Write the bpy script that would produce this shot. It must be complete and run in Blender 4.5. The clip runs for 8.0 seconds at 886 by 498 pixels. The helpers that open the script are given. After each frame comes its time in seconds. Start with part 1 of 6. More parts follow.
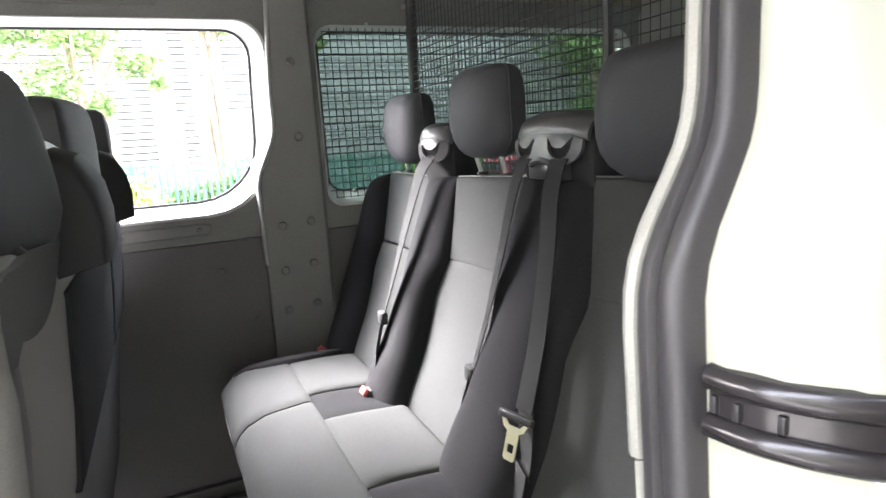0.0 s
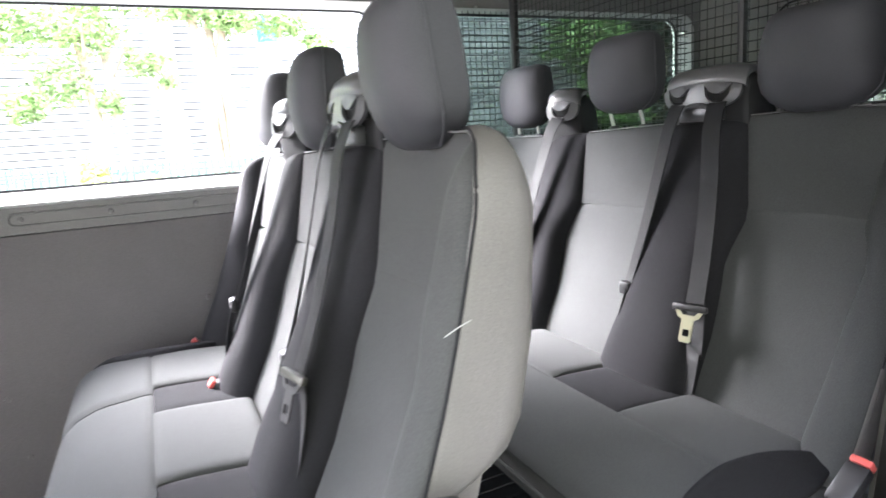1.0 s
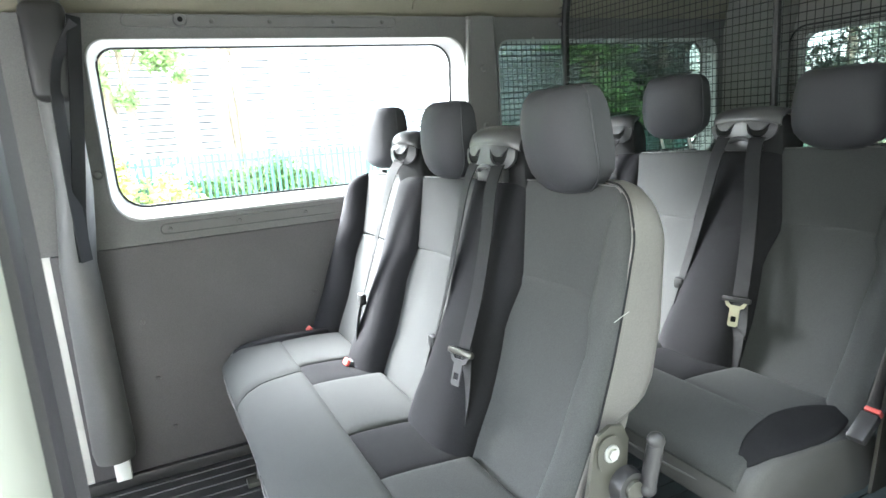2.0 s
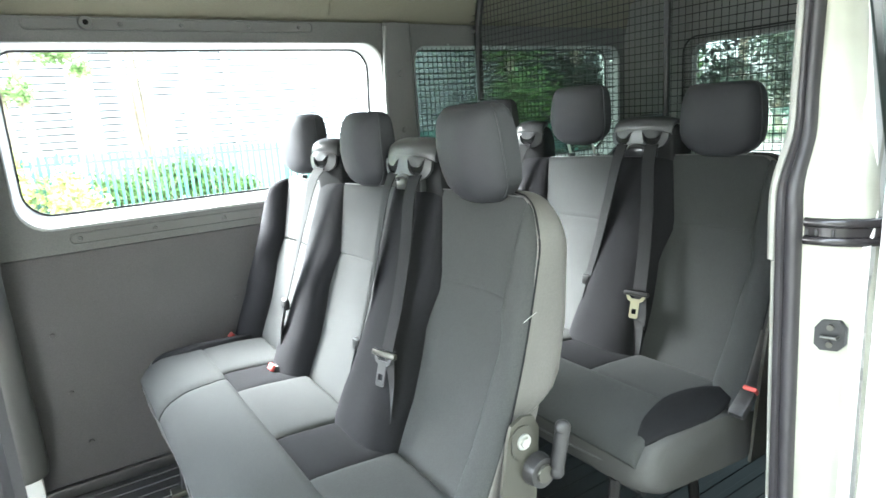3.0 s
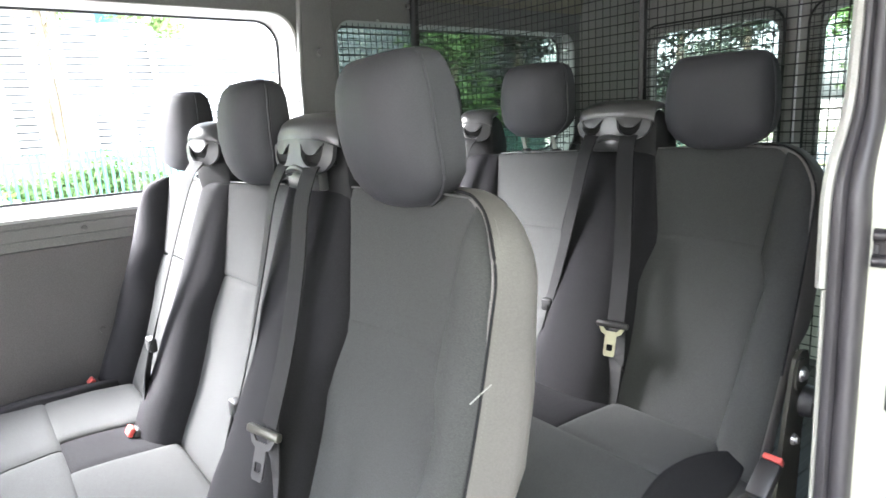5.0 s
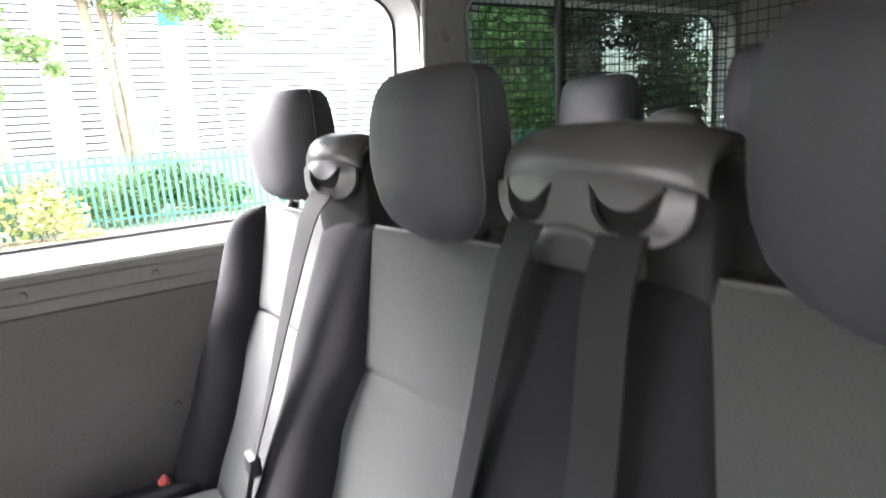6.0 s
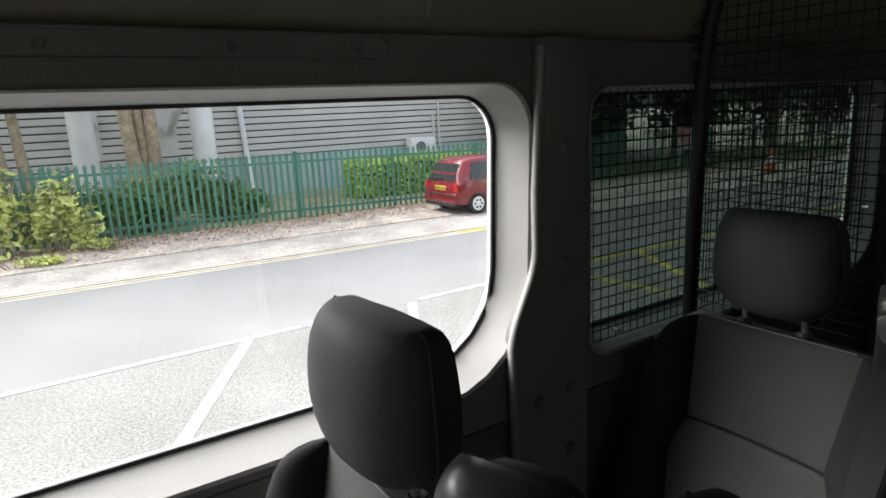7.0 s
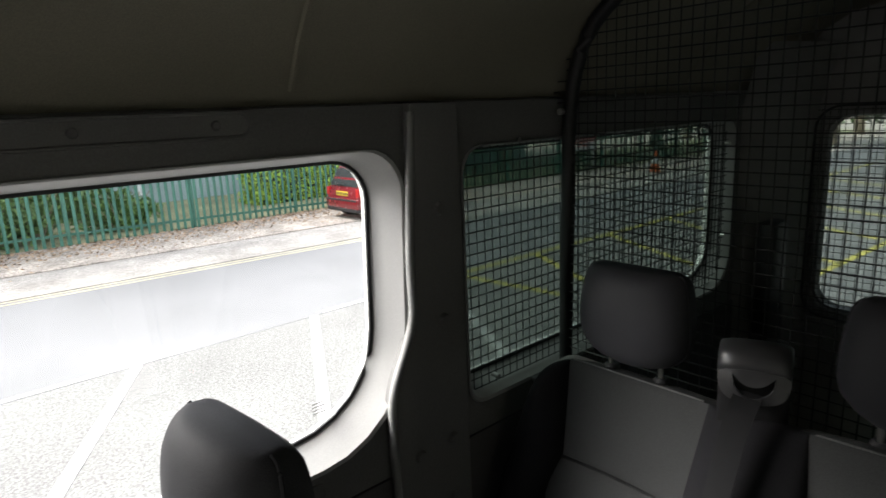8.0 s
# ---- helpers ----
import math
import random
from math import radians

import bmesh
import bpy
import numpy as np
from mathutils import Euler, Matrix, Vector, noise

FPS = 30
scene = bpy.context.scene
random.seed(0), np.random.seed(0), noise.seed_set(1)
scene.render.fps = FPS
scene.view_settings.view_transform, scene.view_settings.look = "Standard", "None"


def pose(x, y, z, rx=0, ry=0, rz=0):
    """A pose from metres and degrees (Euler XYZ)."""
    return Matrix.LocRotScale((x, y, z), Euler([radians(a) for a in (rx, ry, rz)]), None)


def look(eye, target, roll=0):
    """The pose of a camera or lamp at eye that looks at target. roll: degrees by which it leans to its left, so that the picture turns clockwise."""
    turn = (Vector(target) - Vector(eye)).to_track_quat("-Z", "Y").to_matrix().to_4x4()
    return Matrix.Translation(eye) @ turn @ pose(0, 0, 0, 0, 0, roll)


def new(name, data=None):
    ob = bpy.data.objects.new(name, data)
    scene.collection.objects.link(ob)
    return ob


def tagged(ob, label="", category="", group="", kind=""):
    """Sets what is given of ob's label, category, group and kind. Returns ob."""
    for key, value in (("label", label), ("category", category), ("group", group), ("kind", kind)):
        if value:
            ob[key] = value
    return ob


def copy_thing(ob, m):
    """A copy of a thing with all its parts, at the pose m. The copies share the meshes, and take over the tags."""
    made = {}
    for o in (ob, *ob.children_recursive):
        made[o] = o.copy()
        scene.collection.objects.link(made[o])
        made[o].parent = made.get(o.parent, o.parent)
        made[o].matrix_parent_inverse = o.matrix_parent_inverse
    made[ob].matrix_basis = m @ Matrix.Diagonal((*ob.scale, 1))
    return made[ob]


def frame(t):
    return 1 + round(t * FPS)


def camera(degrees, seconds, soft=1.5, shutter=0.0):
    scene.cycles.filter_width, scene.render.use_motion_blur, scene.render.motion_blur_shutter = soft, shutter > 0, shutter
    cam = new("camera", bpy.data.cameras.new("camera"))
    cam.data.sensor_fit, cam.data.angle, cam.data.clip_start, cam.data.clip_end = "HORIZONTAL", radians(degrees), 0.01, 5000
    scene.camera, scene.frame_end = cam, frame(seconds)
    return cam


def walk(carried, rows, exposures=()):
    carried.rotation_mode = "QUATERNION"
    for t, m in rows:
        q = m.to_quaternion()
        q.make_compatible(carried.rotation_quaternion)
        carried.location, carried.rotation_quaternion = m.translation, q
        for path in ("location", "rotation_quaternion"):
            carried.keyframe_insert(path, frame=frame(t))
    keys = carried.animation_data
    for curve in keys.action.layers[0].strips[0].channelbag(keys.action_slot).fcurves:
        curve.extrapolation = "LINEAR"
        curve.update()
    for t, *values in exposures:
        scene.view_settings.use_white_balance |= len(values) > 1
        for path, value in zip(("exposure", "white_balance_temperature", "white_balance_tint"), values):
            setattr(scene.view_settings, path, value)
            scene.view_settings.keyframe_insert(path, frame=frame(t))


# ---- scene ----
cam = camera(71.8, 8.0, shutter=0.2)
PATH = [
    (0, (-0.159, 0.176, 1.78), (0.644, 1.97, 1.41), -3.6),
    (0.5, (-0.36, 0.23, 1.758), (0.549, 1.973, 1.392), -3.5),
    (1, (-0.682, 0.104, 1.688), (0.153, 1.884, 1.323), -3.8),
    (1.2, (-0.791, 0.039, 1.689), (-0.014, 1.844, 1.32), -3.9),
    (2.3, (-1.136, -0.148, 1.855), (-0.246, 1.594, 1.44), -4.1),
    (2.5, (-1.14, -0.181, 1.852), (-0.205, 1.538, 1.44), -4.1),
    (3, (-1.119, -0.155, 1.866), (-0.065, 1.488, 1.43), -3.9),
    (3.5, (-1.053, -0.083, 1.835), (0.133, 1.464, 1.387), -3.6),
    (4, (-0.869, 0.016, 1.819), (0.373, 1.515, 1.359), -3.7),
    (4.2, (-0.825, 0.038, 1.801), (0.409, 1.547, 1.353), -3.6),
    (5.3, (-0.825, 0.32, 1.791), (0.363, 1.872, 1.366), -3.1),
    (5.5, (-0.826, 0.44, 1.791), (0.344, 2.001, 1.349), -3.1),
    (5.8, (-0.8, 0.655, 1.759), (0.316, 2.253, 1.312), -3.4),
    (6, (-0.745, 0.802, 1.822), (0.328, 2.437, 1.403), -3.8),
    (6.3, (-0.61, 1.029, 1.983), (0.382, 2.712, 1.555), -3.7),
    (6.4, (-0.626, 1.114, 2.003), (0.398, 2.778, 1.576), -2.9),
    (6.5, (-0.621, 1.165, 2.027), (0.398, 2.832, 1.599), -3.2),
    (6.6, (-0.606, 1.212, 2.046), (0.407, 2.884, 1.614), -3.3),
    (7, (-0.612, 1.34, 2.117), (0.426, 2.996, 1.692), -2.9),
    (7.5, (-0.583, 1.356, 2.181), (0.546, 2.95, 1.754), -3.1),
    (8, (-0.544, 1.315, 2.239), (0.735, 2.788, 1.798), -2.7),
]
EXPOSURES = [(0.0, 5.85, 6300, 15), (1.0, 5.93, 6100, 16), (2.5, 5.89, 5900, 2), (4.2, 6.02, 6050, 7), (5.5, 5.96, 6200, 14), (5.8, 5.66, 6250, 14), (6.0, 5.35, 6300, 14), (6.4, 4.0, 6500, 12), (7.0, 2.5, 6500, 11), (7.5, 2.4, 6500, 11), (8.0, 2.7, 6500, 11)]
walk(cam, [(t, look(eye, target, roll)) for t, eye, target, roll in PATH], EXPOSURES)

# ---- light ----
SUN_EL, SUN_AZ = 42.0, -38.0
world = bpy.data.worlds.new("sky_world")
scene.world = world
world.use_nodes = True
wn = world.node_tree
wn.nodes.clear()
sky = wn.nodes.new("ShaderNodeTexSky")
sky.sky_type = "NISHITA"
sky.sun_disc = False
sky.sun_elevation = radians(SUN_EL)
sky.sun_rotation = radians(SUN_AZ)
sky.air_density, sky.dust_density, sky.ozone_density = 1.0, 4.0, 0.6
hazy = wn.nodes.new("ShaderNodeHueSaturation")
hazy.inputs["Saturation"].default_value = 0.35
wbg = wn.nodes.new("ShaderNodeBackground")
wbg.inputs["Strength"].default_value = 0.125
wout = wn.nodes.new("ShaderNodeOutputWorld")
wn.links.new(sky.outputs[0], hazy.inputs["Color"])
wn.links.new(hazy.outputs[0], wbg.inputs[0])
wn.links.new(wbg.outputs[0], wout.inputs[0])
sun = bpy.data.lights.new("sun", "SUN")
sun.energy, sun.angle, sun.color = 1.7, radians(40), (1.0, 0.975, 0.94)
sun_ob = new("sun", sun)
sun_ob.matrix_world = look((0, 0, 30), (-30 * math.cos(radians(SUN_EL)) * math.sin(radians(SUN_AZ)), -30 * math.cos(radians(SUN_EL)) * math.cos(radians(SUN_AZ)), 30 - 30 * math.sin(radians(SUN_EL))))

# ---- materials ----


def material(name, base, rough=0.6, metal=0.0, grain=0.0, grain_scale=200.0, stain=0.15, stain_scale=6.0, bump=0.1, spread=0.0, sheen=0.0, coat=0.0, spec=0.5):
    """A surface with fine grain, broad stains and relief, at real size (object coordinates in metres)."""
    m = bpy.data.materials.new(name)
    m.use_nodes = True
    nt = m.node_tree
    p = nt.nodes["Principled BSDF"]
    tc = nt.nodes.new("ShaderNodeTexCoord")
    n1 = nt.nodes.new("ShaderNodeTexNoise")
    n1.inputs["Scale"].default_value = grain_scale
    n1.inputs["Detail"].default_value = 2.0
    n2 = nt.nodes.new("ShaderNodeTexNoise")
    n2.inputs["Scale"].default_value = stain_scale
    n2.inputs["Detail"].default_value = 5.0
    for n in (n1, n2):
        nt.links.new(tc.outputs["Object"], n.inputs["Vector"])
    r1 = nt.nodes.new("ShaderNodeMapRange")
    r1.inputs["From Min"].default_value, r1.inputs["From Max"].default_value = 0.3, 0.7
    r1.inputs["To Min"].default_value, r1.inputs["To Max"].default_value = 1 - grain, 1 + grain
    r2 = nt.nodes.new("ShaderNodeMapRange")
    r2.inputs["From Min"].default_value, r2.inputs["From Max"].default_value = 0.3, 0.7
    r2.inputs["To Min"].default_value, r2.inputs["To Max"].default_value = 1 - stain, 1 + stain * 0.6
    nt.links.new(n1.outputs["Fac"], r1.inputs["Value"])
    nt.links.new(n2.outputs["Fac"], r2.inputs["Value"])
    mul = nt.nodes.new("ShaderNodeMath")
    mul.operation = "MULTIPLY"
    nt.links.new(r1.outputs[0], mul.inputs[0])
    nt.links.new(r2.outputs[0], mul.inputs[1])
    last = mul.outputs[0]
    if spread:
        oi = nt.nodes.new("ShaderNodeObjectInfo")
        r3 = nt.nodes.new("ShaderNodeMapRange")
        r3.inputs["To Min"].default_value, r3.inputs["To Max"].default_value = 1 - spread, 1 + spread
        nt.links.new(oi.outputs["Random"], r3.inputs["Value"])
        mul2 = nt.nodes.new("ShaderNodeMath")
        mul2.operation = "MULTIPLY"
        nt.links.new(last, mul2.inputs[0])
        nt.links.new(r3.outputs[0], mul2.inputs[1])
        last = mul2.outputs[0]
    sc = nt.nodes.new("ShaderNodeVectorMath")
    sc.operation = "SCALE"
    sc.inputs[0].default_value = base[:3]
    nt.links.new(last, sc.inputs["Scale"])
    nt.links.new(sc.outputs[0], p.inputs["Base Color"])
    p.inputs["Roughness"].default_value = rough
    p.inputs["Metallic"].default_value = metal
    p.inputs["Specular IOR Level"].default_value = spec
    p.inputs["Sheen Weight"].default_value = sheen
    p.inputs["Sheen Roughness"].default_value = 0.5
    p.inputs["Coat Weight"].default_value = coat
    rr = nt.nodes.new("ShaderNodeMapRange")
    rr.inputs["To Min"].default_value, rr.inputs["To Max"].default_value = max(rough - 0.1, 0.02), min(rough + 0.1, 1)
    nt.links.new(n2.outputs["Fac"], rr.inputs["Value"])
    nt.links.new(rr.outputs[0], p.inputs["Roughness"])
    if bump:
        b = nt.nodes.new("ShaderNodeBump")
        b.inputs["Strength"].default_value = bump
        b.inputs["Distance"].default_value = 0.002
        nt.links.new(n1.outputs["Fac"], b.inputs["Height"])
        nt.links.new(b.outputs[0], p.inputs["Normal"])
    return m


def glass(name, tint, gloss=1.0):
    m = bpy.data.materials.new(name)
    m.use_nodes = True
    nt = m.node_tree
    nt.nodes.clear()
    out = nt.nodes.new("ShaderNodeOutputMaterial")
    tr = nt.nodes.new("ShaderNodeBsdfTransparent")
    tr.inputs[0].default_value = (*tint, 1)
    gl = nt.nodes.new("ShaderNodeBsdfGlossy")
    gl.inputs["Roughness"].default_value = 0.02
    lw = nt.nodes.new("ShaderNodeLayerWeight")
    pw = nt.nodes.new("ShaderNodeMath")
    pw.operation = "POWER"
    pw.inputs[1].default_value = 4.5
    nt.links.new(lw.outputs["Facing"], pw.inputs[0])
    fr = nt.nodes.new("ShaderNodeMath")
    fr.operation = "MULTIPLY_ADD"
    fr.inputs[1].default_value, fr.inputs[2].default_value = 0.75, 0.025
    nt.links.new(pw.outputs[0], fr.inputs[0])
    mx = nt.nodes.new("ShaderNodeMixShader")
    nt.links.new(fr.outputs[0], mx.inputs[0])
    nt.links.new(tr.outputs[0], mx.inputs[1])
    nt.links.new(gl.outputs[0], mx.inputs[2])
    nt.links.new(mx.outputs[0], out.inputs[0])
    return m


FABRIC = material("seat_fabric_grey", (0.0462, 0.0476, 0.0476), 0.9, grain=0.22, grain_scale=700, stain=0.08, bump=0.35, sheen=0.02, spec=0.12)
FABRIC_DARK = material("seat_fabric_charcoal", (0.0155, 0.0152, 0.0170), 0.9, grain=0.25, grain_scale=700, stain=0.08, bump=0.35, spec=0.10)
VINYL = material("seat_vinyl_grey", (0.106, 0.099, 0.095), 0.5, grain=0.10, grain_scale=450, stain=0.08, bump=0.25)
VINYL_DARK = material("cushion_side_vinyl", (0.062, 0.061, 0.060), 0.55, grain=0.10, grain_scale=450, stain=0.08, bump=0.25, spec=0.3)
HEADCLOTH = material("headrest_vinyl", (0.037, 0.037, 0.0415), 0.6, grain=0.12, grain_scale=600, stain=0.08, bump=0.25, spec=0.22)
PIPING = material("piping", (0.085, 0.085, 0.085), 0.6, grain=0.1, bump=0)
SCRATCH = material("scratched_vinyl", (0.33, 0.33, 0.32), 0.6, bump=0)
STITCH = material("stitching", (0.14, 0.138, 0.13), 0.8, bump=0)
PLASTIC = material("black_plastic", (0.022, 0.021, 0.022), 0.45, grain=0.1, grain_scale=900, stain=0.1, bump=0.1)
HOUSING = material("guide_housing_plastic", (0.016, 0.016, 0.017), 0.7, grain=0.1, grain_scale=900, stain=0.1, bump=0.15, spec=0.2)
BEZEL = material("belt_guide_plastic", (0.040, 0.040, 0.042), 0.34, grain=0.05, stain=0.05, bump=0.02)
# near-black, hardly reflecting: painted shade for the inside of openings
HOLE_SHADE = material("slot_black", (0.008, 0.008, 0.008), 0.6, bump=0)
HOLE_SHADE.node_tree.nodes["Principled BSDF"].inputs["Specular IOR Level"].default_value = 0.08
WEB = material("belt_webbing", (0.0170, 0.0170, 0.0180), 0.6, grain=0.2, grain_scale=1200, stain=0.08, bump=0.25, spec=0.10)
# the same webbing darkened, shade put into the colour of the rear and lower runs
WEB_SHADED = material("belt_webbing_dark", (0.013, 0.013, 0.0145), 0.8, grain=0.2, grain_scale=1200, bump=0.2)
STEEL = material("bare_steel", (0.42, 0.42, 0.40), 0.35, metal=0.9, stain=0.2, bump=0.05)
BRASS = material("zinc_plated_tongue", (0.62, 0.60, 0.42), 0.35, metal=0.6, bump=0)
HINGE = material("hinge_metal", (0.075, 0.073, 0.062), 0.45, metal=0.55, stain=0.2, bump=0.05)
RED = material("red_button", (0.50, 0.085, 0.075), 0.4, stain=0.1, bump=0)
LINING = material("wall_lining_grey", (0.150, 0.147, 0.145), 0.62, grain=0.12, grain_scale=350, stain=0.06, stain_scale=2, bump=0.2, spec=0.35)
BOARD = material("lower_board_grey", (0.085, 0.080, 0.083), 0.55, grain=0.14, grain_scale=300, stain=0.12, stain_scale=3, bump=0.2, spec=0.3)
SURROUND = material("window_surround_grey", (0.38, 0.38, 0.375), 0.55, grain=0.05, grain_scale=350, stain=0.05, bump=0.1)
HEADLINER = material("headliner_beige", (0.235, 0.217, 0.170), 0.9, grain=0.12, grain_scale=500, stain=0.06, stain_scale=3, bump=0.25)
TRIM = material("pillar_trim_grey", (0.115, 0.113, 0.112), 0.5, grain=0.1, grain_scale=400, stain=0.06, bump=0.15)
RUBBER = material("door_seal_rubber", (0.036, 0.033, 0.036), 0.45, grain=0.1, grain_scale=500, stain=0.15, bump=0.1)
LIP = material("seal_lip_grey", (0.26, 0.255, 0.235), 0.55, grain=0.08, grain_scale=400, stain=0.12, bump=0.1)
FLOOR = material("floor_rubber", (0.035, 0.034, 0.035), 0.5, grain=0.2, grain_scale=300, stain=0.25, bump=0.2)
PAINT = material("white_van_paint", (0.62, 0.62, 0.595), 0.28, grain=0.0, stain=0.10, stain_scale=4, bump=0.0, coat=0.5)
CREAM = material("white_jamb_paint", (0.335, 0.335, 0.275), 0.4, stain=0.12, stain_scale=7, bump=0.0)
RAIL = material("black_rail", (0.026, 0.023, 0.024), 0.22, metal=0.2, stain=0.2, bump=0.0)
WIRE = material("black_wire", (0.010, 0.010, 0.011), 0.55, bump=0)
DOORSKIN = material("rear_door_lining", (0.28, 0.275, 0.255), 0.6, grain=0.08, grain_scale=350, stain=0.1, bump=0.15)
STICKER = material("paper_sticker", (0.75, 0.75, 0.74), 0.6, bump=0)
GLASS = glass("clear_glass", (0.97, 0.98, 0.975))
TINT = glass("tinted_glass", (0.235, 0.27, 0.255))
TINT_REAR = glass("tinted_rear_glass", (0.40, 0.44, 0.43))
GASKET = material("glass_gasket", (0.012, 0.012, 0.013), 0.5, bump=0)

# ---- mesh helpers ----


def part(name, bm, mat, parent=None, label="", smooth=True):
    me = bpy.data.meshes.new(name)
    bmesh.ops.recalc_face_normals(bm, faces=bm.faces)
    bm.to_mesh(me)
    bm.free()
    me.materials.append(mat)
    if smooth:
        me.polygons.foreach_set("use_smooth", [True] * len(me.polygons))
        me.set_sharp_from_angle(angle=radians(42))
    ob = new(name, me)
    if parent:
        ob.parent = parent
    if label:
        ob["label"] = label
    return ob


def thing(name, at=(0, 0, 0), **tags):
    ob = new(name)
    ob.empty_display_size = 0.05
    ob.location = at
    return tagged(ob, **tags)


def box(bm, x0, x1, y0, y1, z0, z1, r=0.0, seg=2):
    got = bmesh.ops.create_cube(bm, size=1.0)
    vs = got["verts"]
    bmesh.ops.scale(bm, verts=vs, vec=(x1 - x0, y1 - y0, z1 - z0))
    bmesh.ops.translate(bm, verts=vs, vec=((x0 + x1) / 2, (y0 + y1) / 2, (z0 + z1) / 2))
    if r:
        es = list({e for v in vs for e in v.link_edges})
        bmesh.ops.bevel(bm, geom=es, offset=r, segments=seg, profile=0.5, affect="EDGES")
    return bm


def boxed(x0, x1, y0, y1, z0, z1, r=0.0, seg=2):
    return box(bmesh.new(), x0, x1, y0, y1, z0, z1, r, seg)


def loft(bm, loops, closed=True, caps=True):
    rows = [[bm.verts.new(p) for p in loop] for loop in loops]
    n = len(rows[0])
    for a, b in zip(rows, rows[1:]):
        for i in range(n if closed else n - 1):
            j = (i + 1) % n
            bm.faces.new((a[i], a[j], b[j], b[i]))
    if caps and closed:
        bm.faces.new(rows[0][::-1])
        bm.faces.new(rows[-1])
    return bm


def tube(bm, pts, r, n=8, closed=False, squash=1.0):
    pts = [Vector(p) for p in pts]
    loops = []
    m = len(pts)
    for i, p in enumerate(pts):
        a, b = pts[(i - 1) % m if closed else max(i - 1, 0)], pts[(i + 1) % m if closed else min(i + 1, m - 1)]
        d = (b - a).normalized()
        u = d.cross(Vector((0, 0, 1)) if abs(d.z) < 0.9 else Vector((1, 0, 0))).normalized()
        w = d.cross(u)
        loops.append([p + r * math.cos(2 * math.pi * k / n) * u + r * squash * math.sin(2 * math.pi * k / n) * w for k in range(n)])
    if closed:
        loops.append(loops[0])
    loft(bm, loops, caps=not closed)
    if closed:
        bmesh.ops.remove_doubles(bm, verts=bm.verts, dist=1e-6)
    return bm


def cyl(bm, a, b, r, n=16, r2=None):
    a, b = Vector(a), Vector(b)
    d = (b - a).normalized()
    u = d.cross(Vector((0, 0, 1)) if abs(d.z) < 0.9 else Vector((1, 0, 0))).normalized()
    w = d.cross(u)
    ring = lambda c, q: [c + q * math.cos(2 * math.pi * k / n) * u + q * math.sin(2 * math.pi * k / n) * w for k in range(n)]
    return loft(bm, [ring(a, r), ring(b, r if r2 is None else r2)])


def smooth_path(pts, per=6):
    """A Catmull-Rom line through pts."""
    pts = [Vector(p) for p in pts]
    out = []
    for i in range(len(pts) - 1):
        p0, p1, p2, p3 = pts[max(i - 1, 0)], pts[i], pts[i + 1], pts[min(i + 2, len(pts) - 1)]
        for k in range(per):
            t = k / per
            out.append(0.5 * ((2 * p1) + (p2 - p0) * t + (2 * p0 - 5 * p1 + 4 * p2 - p3) * t * t + (3 * p1 - p0 - 3 * p2 + p3) * t ** 3))
    out.append(pts[-1])
    return out


def ribbon(bm, pts, width, thick, across=(0, 1, 0)):
    """A strap through pts, lying across the given direction."""
    pts = [Vector(p) for p in pts]
    loops = []
    for i, p in enumerate(pts):
        d = (pts[min(i + 1, len(pts) - 1)] - pts[max(i - 1, 0)]).normalized()
        u = Vector(across[i] if isinstance(across, list) else across)
        u = (u - u.dot(d) * d).normalized()
        w = d.cross(u)
        h, q = width / 2, thick / 2
        loops.append([p + h * u + q * w, p - h * u + q * w, p - h * u - q * w, p + h * u - q * w])
    return loft(bm, loops)


def rounded(x0, x1, z0, z1, r, n=6, corners=None):
    """A rounded outline in two coordinates, anticlockwise from the low corner; corners: (rx, rz) for each, low-left first."""
    cs = corners or [(r, r)] * 4
    out = []
    for (cx, cz, a0), (rx, rz) in zip(((x0, z0, 180), (x1, z0, 270), (x1, z1, 0), (x0, z1, 90)), cs):
        ox = cx + (rx if cx == x0 else -rx)
        oz = cz + (rz if cz == z0 else -rz)
        for k in range(n + 1):
            a = radians(a0 + 90 * k / n)
            out.append((ox + rx * math.cos(a), oz + rz * math.sin(a)))
    return out


def sheet(outer, holes, place, depth):
    """A flat board with holes: outer and holes are 2D outlines, place maps (u, v, d) to a point; d runs from 0 to depth."""
    bm = bmesh.new()
    edges = []
    for loop in (outer, *holes):
        vs = [bm.verts.new(place(u, v, 0.0)) for u, v in loop]
        edges += [bm.edges.new((vs[i], vs[(i + 1) % len(vs)])) for i in range(len(vs))]
    bmesh.ops.triangle_fill(bm, use_beauty=True, use_dissolve=False, edges=edges)
    got = bmesh.ops.extrude_face_region(bm, geom=list(bm.faces))
    off = Vector(place(0, 0, depth)) - Vector(place(0, 0, 0))
    bmesh.ops.translate(bm, verts=[g for g in got["geom"] if isinstance(g, bmesh.types.BMVert)], vec=off)
    return bm


